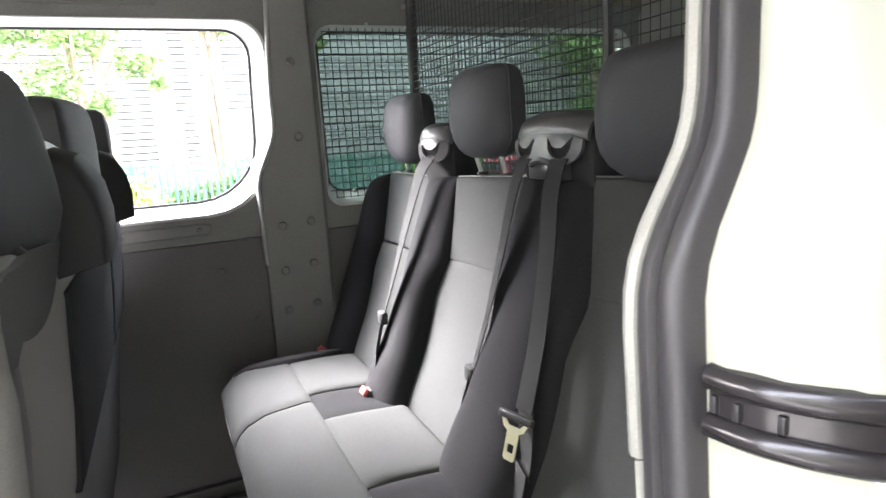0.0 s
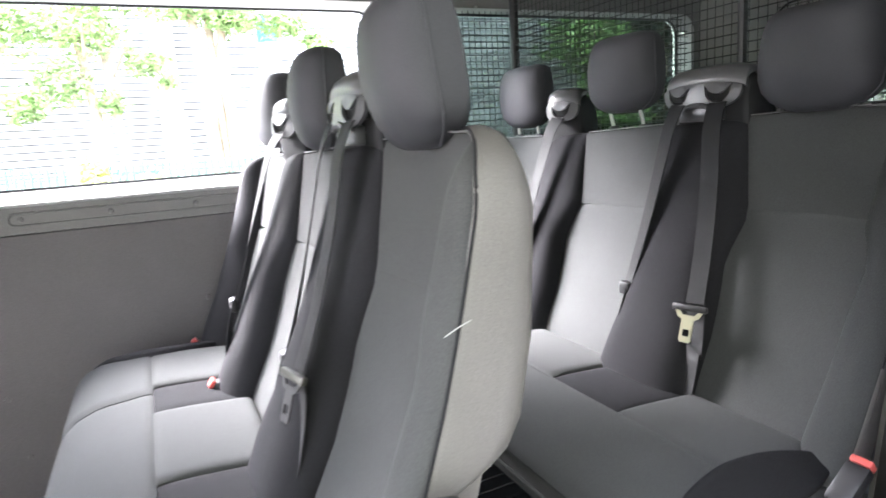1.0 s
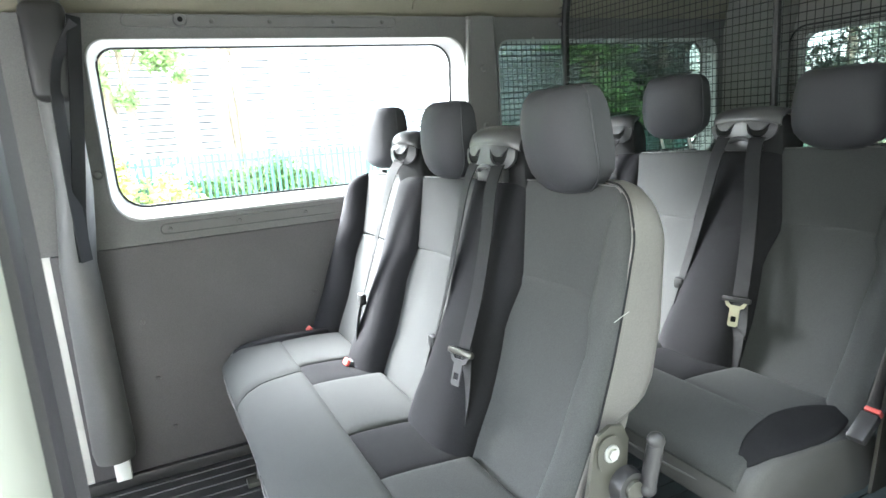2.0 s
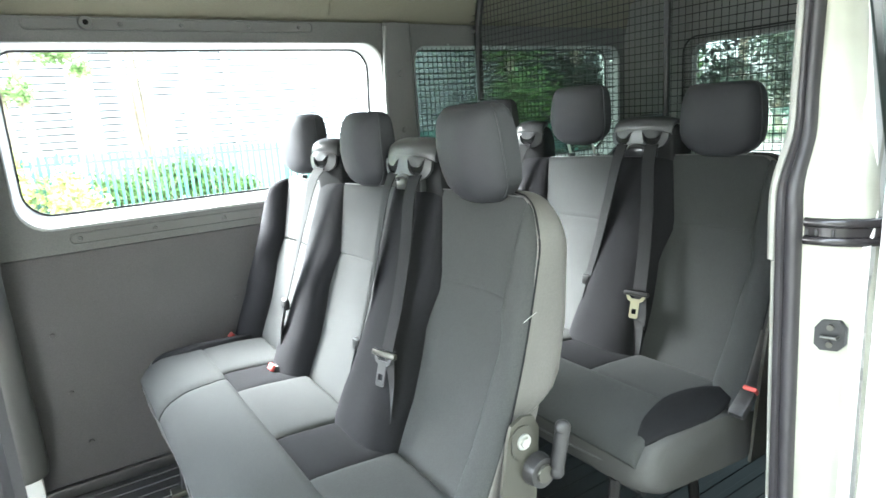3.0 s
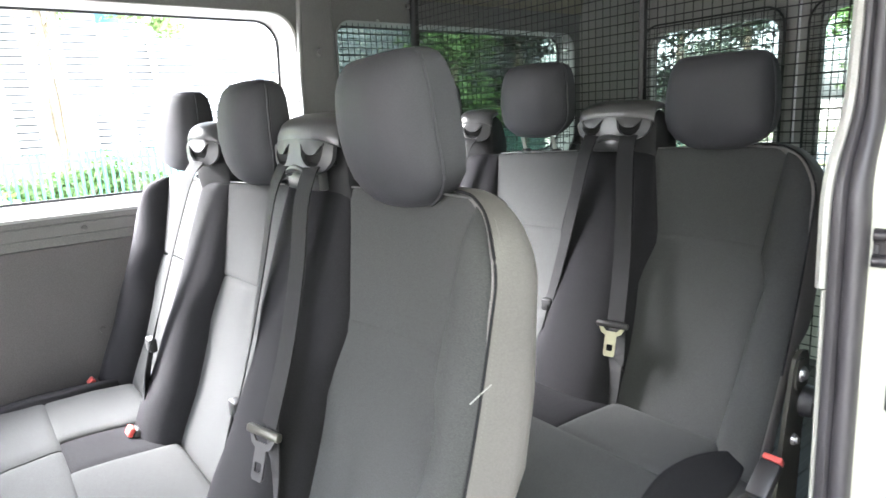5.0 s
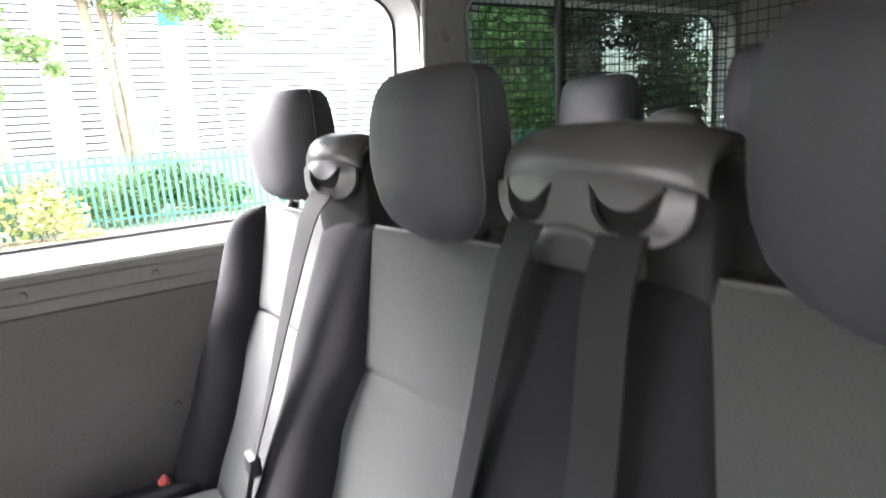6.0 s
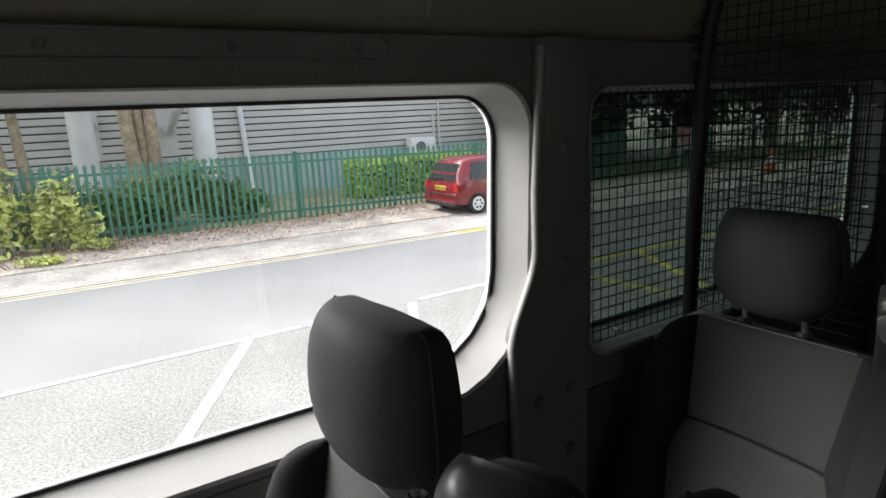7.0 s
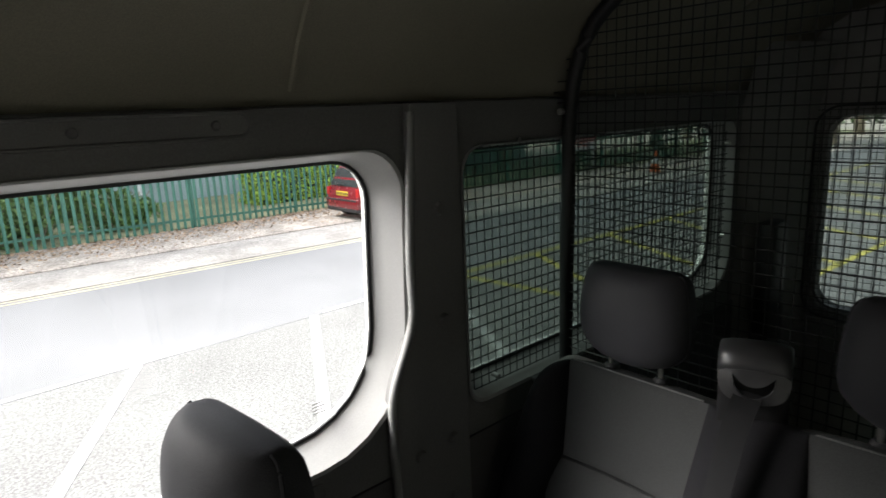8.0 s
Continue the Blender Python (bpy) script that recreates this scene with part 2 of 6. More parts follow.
def pad(fn, thick, under=0.02, nu=14, nv=16, k=5.0, edge=0.0):
    """A stuffed pad: fn(a, b) gives a point and its outward normal, a and b from 0 to 1; it swells by thick."""
    bm = bmesh.new()
    puff = lambda t: max(1 - abs(2 * t - 1) ** k, 0.0) ** (1 / 2.2)
    space = lambda n: [0.5 - 0.5 * math.cos(math.pi * i / n) for i in range(n + 1)]
    A, B = space(nu), space(nv)
    front, back = [], []
    for a in A:
        fr, bk = [], []
        for b in B:
            p, nrm = fn(a, b)
            p, nrm = Vector(p), Vector(nrm).normalized()
            h = puff(a) * puff(b)
            fr.append(bm.verts.new(p + nrm * (thick * h + edge)))
            bk.append(bm.verts.new(p - nrm * under))
        front.append(fr)
        back.append(bk)
    for i in range(nu):
        for j in range(nv):
            bm.faces.new((front[i][j], front[i + 1][j], front[i + 1][j + 1], front[i][j + 1]))
            bm.faces.new((back[i][j], back[i][j + 1], back[i + 1][j + 1], back[i + 1][j]))
    rim = [(i, 0) for i in range(nu)] + [(nu, j) for j in range(nv)] + [(i, nv) for i in range(nu, 0, -1)] + [(0, j) for j in range(nv, 0, -1)]
    for (i, j), (p, q) in zip(rim, rim[1:] + rim[:1]):
        bm.faces.new((front[i][j], back[i][j], back[p][q], front[p][q]))
    return bm


def lerp_table(z, table):
    for (z0, x0), (z1, x1) in zip(table, table[1:]):
        if z <= z1:
            t = (z - z0) / (z1 - z0)
            return x0 + (x1 - x0) * t
    return table[-1][1]


def wires(parent, name, along, length, r, spots, local=None):
    """Straight wires, objects of their own on one mesh; along: 0, 1 or 2 for x, y, z."""
    bm = bmesh.new()
    end = [0, 0, 0]
    end[along] = length
    tube(bm, [(0, 0, 0), tuple(end)], r, 4)
    me = bpy.data.meshes.new(name)
    bm.to_mesh(me)
    bm.free()
    me.materials.append(WIRE)
    for p in spots:
        ob = new(name, me)
        ob.parent = parent
        if local is not None:
            ob.matrix_parent_inverse = local
        ob.location = p


def setting(ob, label, category="structure"):
    return tagged(ob, label=label, category=category, kind="structure")

# ---- van: floor, walls, roof ----
X0, X1 = -2.75, 2.17           # cab front and rear doors, inside
YF, YN = 2.29, 0.50            # far and near lining
ZF, ZL, ZC = 0.60, 2.255, 2.57  # floor, top of the lining, ceiling
GROUND = -0.15

van_floor = part("floor", boxed(X0, X1, 0.34, 2.38, 0.53, ZF), FLOOR)
setting(van_floor, "dark grey ribbed rubber floor of the minibus", "floor")
for i in range(30):
    y = 0.48 + i * 0.06
    part("rib", boxed(-1.5, 2.1, y, y + 0.022, ZF - 0.002, ZF + 0.004, 0.0015, 1), FLOOR, van_floor)

# window outlines in (x, z); the lower rear corner of the first is cut off
WIN1 = rounded(-1.185, 0.160, 1.605, 2.153, 0.07, corners=[(0.09, 0.09), (0.20, 0.19), (0.085, 0.085), (0.06, 0.06)])
WIN1 = [(x - 0.022 * (2.153 - z) / 0.5 * (x > -0.2), z) for x, z in WIN1]
WIN2 = rounded(0.382, 1.665, 1.600, 2.150, 0.06, corners=[(0.05, 0.05), (0.14, 0.12), (0.07, 0.07), (0.06, 0.06)])


def grown(loop, d):
    cx = (min(p[0] for p in loop) + max(p[0] for p in loop)) / 2
    cz = (min(p[1] for p in loop) + max(p[1] for p in loop)) / 2
    sx = max(p[0] for p in loop) - cx
    sz = max(p[1] for p in loop) - cz
    return [(cx + (p[0] - cx) * (sx + d) / sx, cz + (p[1] - cz) * (sz + d) / sz) for p in loop]


def framed(loop, l, r, b, t):
    """The outline moved out by its own amount on each side."""
    xa, xb = min(p[0] for p in loop), max(p[0] for p in loop)
    za, zb = min(p[1] for p in loop), max(p[1] for p in loop)
    return [(xa - l + (p[0] - xa) * (xb - xa + l + r) / (xb - xa), za - b + (p[1] - za) * (zb - za + b + t) / (zb - za)) for p in loop]


RIMS = ((0.028, 0.048, 0.046, 0.022), (0.022, 0.046, 0.050, 0.012))
far = lambda u, v, d: (u, YF + d, v)
wall_far = part("wall_far", sheet([(X0, 1.478), (X1, 1.478), (X1, ZL), (X0, ZL)], [framed(w, *[0.92 * k for k in r]) for w, r in zip((WIN1, WIN2), RIMS)], far, 0.03), LINING)
setting(wall_far, "grey moulded plastic wall lining round the side windows", "wall")
skin_far = part("wall_far_skin", sheet([(X0, 0.45), (X1, 0.45), (X1, 2.36), (X0, 2.36)], [WIN1, WIN2], lambda u, v, d: (u, 2.352 + d, v), 0.02), PAINT)
setting(skin_far, "white painted steel outer skin of the minibus", "wall")
lower_far = part("wall_far_lower", boxed(-1.42, 2.1, YF - 0.004, YF + 0.022, 0.62, 1.476, 0.003), BOARD)
setting(lower_far, "dark grey riveted lower wall board", "wall")
kick = part("baseboard", boxed(-1.5, 2.1, YF - 0.035, YF - 0.006, ZF + 0.001, 0.645, 0.006), PLASTIC)
setting(kick, "black plastic edge strip where board meets floor", "baseboard")
for x, z in ((-1.18, 1.20), (-1.16, 0.98), (-1.13, 0.78), (-0.55, 1.20), (-0.52, 0.80), (0.08, 1.20), (0.08, 0.80), (-0.02, 1.38)):
    bm = bmesh.new()
    cyl(bm, (x, YF - 0.010, z), (x, YF - 0.003, z), 0.008, 12, 0.010)
    part("rivet", bm, BOARD, lower_far)


def surround(name, loop, rim, y_in, mat=SURROUND):
    bm = bmesh.new()
    steps = [(1.0, y_in), (0.95, y_in - 0.006), (0.78, y_in - 0.004), (0.35, y_in + 0.035), (0.06, 2.346), (-0.06, 2.351)]
    loft(bm, [[(x, y, z) for x, z in framed(loop, *[d * k for k in rim])] for d, y in steps], caps=False)
    return part(name, bm, mat)


for i, (loop, rim, gl) in enumerate(((WIN1, RIMS[0], GLASS), (WIN2, RIMS[1], TINT))):
    win = thing(f"window_{i + 1}", label=("wide clear side window with rounded corners" if i == 0 else "tinted side window behind a wire grille"), category="window", kind="structure")
    s = surround("window_surround", loop, rim, YF - 0.002)
    s.parent = win
    pane = part("pane", sheet(grown(loop, 0.004), [], lambda u, v, d: (u, 2.358 + d, v), 0.005), gl, win, smooth=False)
    pane.visible_shadow = i > 0
    g = bmesh.new()
    tube(g, [(x, 2.352, z) for x, z in loop], 0.006, 6, closed=True)
    part("gasket", g, GASKET, win)
# small printed mark on the first pane
mark = bmesh.new()
for i in range(4):
    box(mark, -0.010, 0.022 - 0.006 * (i % 2), 2.3555, 2.357, 1.650 + i * 0.007, 1.6515 + i * 0.007)
part("glass_mark", mark, TRIM, bpy.data.objects["window_1"], smooth=False)


def capsule_strip(name, x0, x1, zc, h, y, screws, label):
    st = thing(name, label=label, category="trim", kind="structure")
    out = rounded(x0, x1, zc - h / 2, zc + h / 2, h * 0.42, 5)
    ins = grown(out, -0.007)
    bm = bmesh.new()
    loft(bm, [[(x, y + 0.003, z) for x, z in out], [(x, y - 0.005, z) for x, z in grown(out, -0.002)], [(x, y - 0.005, z) for x, z in grown(out, -0.005)], [(x, y - 0.001, z) for x, z in ins]], caps=False)
    part("rim", bm, LINING, st)
    part("panel", sheet(ins, [], lambda u, v, d: (u, y - 0.0012 + d, v), 0.003), LINING, st, smooth=False)
    for x in screws:
        b = bmesh.new()
        cyl(b, (x, y - 0.006, zc), (x, y, zc), 0.006, 10, 0.009)
        part("screw", b, TRIM, st)
    return st


capsule_strip("trim_lower", -1.075, -0.03, 1.522, 0.044, YF, (-1.04, -0.80, -0.55, -0.30, -0.07), "grey recessed trim strip under the side window")
st = capsule_strip("trim_upper", -1.09, -0.10, 2.232, 0.046, YF, (-0.80, -0.60, -0.36, -0.16), "grey recessed trim strip above the side window")
b = bmesh.new()
cyl(b, (-0.905, YF - 0.016, 2.235), (-0.905, YF, 2.235), 0.020, 18, 0.024)
part("boss", b, TRIM, st)
# black disc as the shade inside the boss
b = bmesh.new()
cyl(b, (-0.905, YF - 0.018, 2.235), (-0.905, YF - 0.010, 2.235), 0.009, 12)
part("hole", b, HOLE_SHADE, st)

# paler than the lining: the highlight along the pillar edge, put into the colour
EDGE_HIGHLIGHT = material("pillar_edge_grey", (0.22, 0.22, 0.215), 0.45, grain=0.06, bump=0.05)
# pillar between the side windows, with a rounded, highlight-coloured front bead and press studs
pil = thing("pillar_cover", label="grey plastic pillar cover with round press studs", category="pillar", kind="structure")
bm = bmesh.new()
prof = [(0.194, YF + 0.004), (0.197, YF - 0.018), (0.211, YF - 0.025), (0.335, YF - 0.025), (0.346, YF - 0.014), (0.352, YF + 0.004)]
swell = lambda z: -0.070 * (0.5 + 0.5 * math.cos(math.pi * min(max((z - 1.63) / 0.22, 0), 1))) + 0.07 * max(z - 1.95, 0)
loft(bm, [[(x + swell(z) * (x < 0.3), y, z) for x, y in prof] for z in [0.62 + i * (ZL - 0.62) / 130 for i in range(131)]], closed=False)
part("cover", bm, LINING, pil)
bm = bmesh.new()
edge_pts = [(0.198 + swell(z), YF - 0.017, z) for z in [1.38 + i * 0.02 for i in range(44)]]
loft(bm, [[(p[0] + 0.0095 * math.cos(a), p[1] + 0.0095 * math.sin(a), p[2]) for a in [math.pi * k / 5 for k in range(10)]] for p in edge_pts])
part("bead", bm, EDGE_HIGHLIGHT, pil)
for x, z in ((0.274, 2.042), (0.274, 1.800), (0.190, 1.508), (0.286, 1.515), (0.183, 1.355), (0.282, 1.368), (0.181, 1.214), (0.280, 1.225)):
    b = bmesh.new()
    cyl(b, (x, YF - 0.034, z), (x, YF - 0.023, z), 0.011, 16, 0.016)
    part("stud", b, LINING, pil)

# trims round the rear of the far wall
dp = thing("pillar_rear", label="olive grey rear pillar trim beside the rear door", category="pillar", kind="structure")
bm = bmesh.new()
loft(bm, [[(1.76, YF, z), (1.80, YF - 0.03, z), (1.98, YF - 0.07, z), (2.10, 2.165, z), (2.17, 2.155, z), (2.17, YF, z)] for z in (ZF, 1.2, 1.8, 2.2)] + [[(1.76, YF - 0.05, 2.42), (1.80, YF - 0.08, 2.42), (1.98, YF - 0.14, 2.42), (2.10, 2.10, 2.42), (2.17, 2.09, 2.42), (2.17, YF - 0.05, 2.42)]])
part("cover", bm, DOORSKIN, dp)

# far pillar behind the driver, with his belt
bp = thing("pillar_front", label="grey front pillar trim with a seat belt hanging on it", category="pillar", kind="structure")
bm = bmesh.new()
pts = []
for z in [0.74, 0.78, 0.95, 1.2, 1.45, 1.7, 1.95, 2.2, 2.30]:
    w = 0.055 if z > 1.5 else 0.055 + 0.02 * (1.5 - z)
    sh = 0.0 if z > 0.76 else 0.02
    cx = -1.335 + (0.03 if z > 1.6 else 0.0)
    pts.append([(cx + w * math.cos(a) * (1 - sh * 5), 2.235 + (0.075 - sh) * math.sin(a), z) for a in [radians(20 * k) for k in range(18)]])
loft(bm, pts)
part("cover", bm, TRIM, bp)
bm = bmesh.new()
box(bm, -1.36, -1.235, 2.13, 2.23, 1.97, 2.27, 0.035, 4)
part("belt_cover", bm, PLASTIC, bp)
bm = bmesh.new()
ribbon(bm, smooth_path([(-1.215, 2.14, 2.22), (-1.235, 2.13, 2.05), (-1.27, 2.14, 1.80), (-1.30, 2.15, 1.60), (-1.305, 2.155, 1.47)], 5), 0.045, 0.003, across=(0.75, 0.6, 0))
part("belt", bm, WEB, bp)
bm = bmesh.new()
ribbon(bm, smooth_path([(-1.215, 2.135, 2.20), (-1.285, 2.12, 2.05), (-1.30, 2.13, 1.80), (-1.30, 2.145, 1.47)], 5), 0.045, 0.003, across=(0.6, 0.7, 0))
part("belt", bm, WEB_SHADED, bp)
part("sticker", boxed(-1.345, -1.295, 2.215, 2.262, 0.655, 0.748, 0.003), STICKER, bp, "small white paper label")
for x, z in ((-1.255, 1.99), (-1.235, 1.735)):
    b = bmesh.new()
    cyl(b, (x, YF - 0.014, z), (x, YF - 0.001, z), 0.011, 12, 0.016)
    part("stud", b, LINING, bp)

# headliner and roof, one arch over the length
ARCH = [(2.322, 2.26), (2.300, 2.288), (2.288, 2.31), (2.262, 2.355), (2.225, 2.405), (2.165, 2.470), (2.08, 2.520), (1.95, 2.552), (1.70, 2.568), (1.40, 2.572), (1.10, 2.568), (0.86, 2.552), (0.72, 2.520), (0.64, 2.470), (0.59, 2.405), (0.565, 2.355), (0.55, 2.31), (0.54, 2.288), (0.52, 2.26)]
bm = bmesh.new()
out = [(1.40 + (y - 1.40) * 1.045, z + 0.045) for y, z in ARCH]
loft(bm, [[(x, y, z) for y, z in ARCH] + [(x, y, z) for y, z in out[::-1]] for x in [X0 + i * (X1 - X0) / 12 for i in range(13)]])
ceil_ob = part("ceiling", bm, HEADLINER)
setting(ceil_ob, "beige fabric headliner arching over the cabin", "ceiling")
bm = bmesh.new()
out2 = [(1.40 + (y - 1.40) * 1.07, z + 0.06) for y, z in ARCH]
loft(bm, [[(x, y, z) for y, z in out] + [(x, y, z + 0.0) for y, z in out2[::-1]] for x in (X0, X1 + 0.05)])
setting(part("roof", bm, PAINT), "white painted van roof", "roof")
for x in (-0.02, 1.36):
    bm = bmesh.new()
    tube(bm, [(x, y - 0.004 * (1 if y > 1.4 else -1), z - 0.004) for y, z in ARCH[1:-1]], 0.006, 6)
    part("seam", bm, HEADLINER, ceil_ob)

# rear doors with windows
for i, (ya, yb) in enumerate(((1.405, 2.29), (0.52, 1.395))):
    wa, wb = (1.485, 2.125) if i == 0 else (0.675, 1.315)
    hole = rounded(wa, wb, 1.40, 2.155, 0.08)
    dr = thing("rear_door", label="olive grey lined rear door with a tinted grilled window", category="door", kind="structure")
    place = lambda u, v, d: (X1 - 0.03 + d, u, v)
    part("panel", sheet([(ya, 0.55), (yb, 0.55), (yb, 2.56), (ya, 2.56)], [hole], place, 0.06), DOORSKIN, dr)
    bm = bmesh.new()
    big = grown(hole, 0.03)
    loft(bm, [[(X1 - 0.032, y, z) for y, z in grown(hole, 0.045)], [(X1 - 0.048, y, z) for y, z in big], [(X1 - 0.040, y, z) for y, z in grown(hole, 0.012)], [(X1 + 0.01, y, z) for y, z in grown(hole, -0.006)]], caps=False)
    part("window_frame", bm, DOORSKIN, dr)
    pn = part("pane", sheet(grown(hole, 0.003), [], lambda u, v, d: (X1 + 0.012 + d, u, v), 0.005), TINT_REAR, dr, smooth=False)
    part("ledge", boxed(X1 - 0.055, X1 - 0.031, ya + 0.08, yb - 0.08, 1.30, 1.352, 0.01), DOORSKIN, dr)
    wires(dr, "wire", 2, 0.81, 0.0013, [(X1 - 0.062, wa - 0.015 + k * 0.0268, 1.37) for k in range(26)])
    wires(dr, "wire", 1, wb - wa + 0.06, 0.0013, [(X1 - 0.0645, wa - 0.03, 1.375 + k * 0.0258) for k in range(32)])
    bm = bmesh.new()
    tube(bm, [(X1 - 0.06, y, z) for y, z in grown(hole, 0.035)], 0.005, 6, closed=True)
    part("grille_rim", bm, WIRE, dr)

# near side: closed panel behind the door opening, header, sill, front pillar
NEAR = 0.40
nearwin = rounded(0.315, 1.75, 1.625, 2.15, 0.05)
skin_near = part("wall_near_skin", sheet([(0.23, 0.35), (1.2, 0.35), (X1 + 0.03, 0.35), (X1 + 0.03, 1.61), (X1 + 0.03, 2.36), (0.33, 2.36), (0.305, 2.0), (0.27, 1.70), (0.25, 1.61), (0.23, 1.55)], [nearwin], lambda u, v, d: (u, 0.376 + d, v), 0.025), PAINT)
setting(skin_near, "white painted outer panel behind the sliding door opening", "wall")
pn = part("window_3", sheet(grown(nearwin, 0.006), [], lambda u, v, d: (u, 0.371 + d, v), 0.006), TINT, smooth=False)
setting(pn, "dark tinted side window in the white panel", "window")
for leaning in (skin_near, pn):
    for v in leaning.data.vertices:
        v.co.y += 0.17 * max(v.co.z - 1.61, 0)
lin_near = part("wall_near", sheet([(0.27, ZF), (X1, ZF), (X1, ZL), (0.36, ZL), (0.33, 2.0), (0.28, 1.70)], [grown(nearwin, 0.03)], lambda u, v, d: (u, 0.50 + d, v), 0.03), LINING)
setting(lin_near, "grey lining of the door side wall", "wall")
header = part("door_header", boxed(-2.7, 0.40, 0.33, 0.56, 2.26, 2.40, 0.02), PAINT)
setting(header, "white rail over the sliding door opening", "door frame")
sill = part("door_sill", boxed(-1.30, 0.25, 0.30, 0.46, 0.30, 0.585, 0.012), PLASTIC)
setting(sill, "black plastic step under the sliding door", "step")
skin_low = part("wall_near_front", boxed(-2.75, -1.30, 0.33, 0.50, 0.20, 2.258, 0.02), PAINT)
setting(skin_low, "white painted front door body side", "wall")

# rear jamb of the sliding door: cream paint, stepped, with striker and rubber seal
JZ = [0.40, 0.8, 1.2, 1.45, 1.50, 1.54, 1.58, 1.62, 1.65, 1.675, 1.70, 1.72, 1.74, 1.76, 1.78, 1.805, 1.85, 1.95, 2.08, 2.20, 2.30]
LEAN = [(1.56, 0.0), (1.62, -0.003), (1.655, -0.002), (1.678, 0.004), (1.70, 0.014), (1.72, 0.026), (1.74, 0.038), (1.76, 0.049), (1.78, 0.056), (1.805, 0.060), (1.9, 0.062), (2.3, 0.080)]
lean = lambda z: lerp_table(z, LEAN)
jamb = thing("door_jamb", label="cream white sliding door jamb with a steel striker", category="door frame", kind="structure")
bm = bmesh.new()
belly = lambda z: 0.014 * (0.5 + 0.5 * math.cos(math.pi * min(max((z - 1.40) / 0.12, 0), 1)))
sec = lambda z: [(0.205 + lean(z), 0.505), (0.190 + lean(z), 0.492), (0.189 + lean(z), 0.470), (0.197 + lean(z), 0.452), (0.201 + lean(z), 0.432), (0.214 + lean(z), 0.414), (0.224 + lean(z), 0.402), (0.226 + lean(z), 0.394 - belly(z)), (0.236 + lean(z), 0.383 - belly(z)), (0.258 + lean(z), 0.375 - belly(z)), (0.29 + lean(z), 0.378), (0.30 + lean(z), 0.41), (0.30 + lean(z), 0.505)]
fill = lambda z: 0.012 * min(max((z - 1.62) / 0.2, 0), 1)
tumble = lambda z: min(1.31 * max(z - 1.61, 0), 0.6)
loft(bm, [[(x, 0.505 - (0.505 - y - fill(z) * (y > 0.42) * (x < 0.25 + lean(z))) * (1 - tumble(z)), z) for x, y in sec(z)] for z in JZ])
part("jamb_panel", bm, CREAM, jamb)
st_plate = sheet([(0.402, 1.335), (0.412, 1.322), (0.440, 1.322), (0.450, 1.335), (0.450, 1.372), (0.440, 1.388), (0.412, 1.388), (0.402, 1.372)], [], lambda u, v, d: (0.186 + 0.55 * (0.45 - u) + d, u, v), 0.012)
part("striker_plate", st_plate, GASKET, jamb, "black striker plate")
for z in (1.336, 1.374):
    b = bmesh.new()
    cyl(b, (0.1945, 0.424, z), (0.203, 0.426, z), 0.0065, 12)
    part("striker_bolt", b, HINGE, jamb)
b = bmesh.new()
tube(b, [(0.208, 0.412, 1.353), (0.194, 0.411, 1.353), (0.184, 0.437, 1.353), (0.194, 0.438, 1.353)], 0.0035, 6)
part("striker_bar", b, HINGE, jamb)

# two soft rolls of rubber with a groove between, and a flat trim lip on the inner side
seal = thing("door_seal", label="thick black rubber seal round the door opening", category="seal", kind="structure")
bm = bmesh.new()
SEAL = [(0.205, 0.534), (0.172, 0.534), (0.164, 0.531), (0.1615, 0.525), (0.1625, 0.519), (0.168, 0.5155), (0.1725, 0.514), (0.167, 0.5125), (0.1635, 0.508), (0.1625, 0.500), (0.1645, 0.493), (0.171, 0.4885), (0.184, 0.4875), (0.205, 0.489)]
slim = lambda z: 1.0 - 0.30 * min(max((z - 1.62) / 0.2, 0), 1)
loft(bm, [[(x + lean(z), 0.534 - (0.534 - y) * slim(z), z) for x, y in SEAL] for z in JZ])
part("rubber", bm, RUBBER, seal)
for zs, w in (([1.508] + [z for z in JZ if z > 1.52], 0.0135), ([z for z in JZ if z <= 1.5] + [1.506], 0.005)):
    bm = bmesh.new()
    loft(bm, [[(0.190 + lean(z), 0.5335, z), (0.168 + lean(z), 0.5335, z), (0.163 + lean(z), 0.5345, z), (0.1605 + lean(z), 0.5345 + w * 0.5, z), (0.164 + lean(z), 0.5345 + w, z), (0.190 + lean(z), 0.5345 + w, z)] for z in zs])
    part("lip", bm, LIP, seal, "pale grey trim lip")

# front jamb and seal of the sliding door
fj = thing("door_jamb", label="white front jamb of the sliding door with black seal", category="door frame", kind="structure")
part("jamb_panel", boxed(-1.34, -1.20, 0.34, 0.47, 0.30, 2.30, 0.015), CREAM, fj)
bm = bmesh.new()
loft(bm, [[(-1.205 + dx + 0.02 * (2.2 - z) * 0, 0.50 + dy, z) for dx, dy in ((-0.05, 0.05), (0.012, 0.035), (0.022, 0.015), (0.010, 0.002), (0.016, -0.012), (0.010, -0.030), (-0.05, -0.035))] for z in (0.4, 1.0, 1.6, 2.3)])
part("rubber", bm, RUBBER, fj)
part("bracket", boxed(-1.215, -1.195, 0.36, 0.40, 1.86, 1.93, 0.006), STICKER, fj)

# black guide rail of the sliding door: two rounded ridges over a recessed channel
rail = thing("door_rail", label="black steel guide rail for the sliding door", category="rail", kind="structure")
RAIL_WAY = [(0.1855, 0.483), (0.188, 0.463), (0.195, 0.438), (0.212, 0.407), (0.243, 0.377), (0.32, 0.353), (0.60, 0.347), (1.20, 0.346), (1.95, 0.346)]


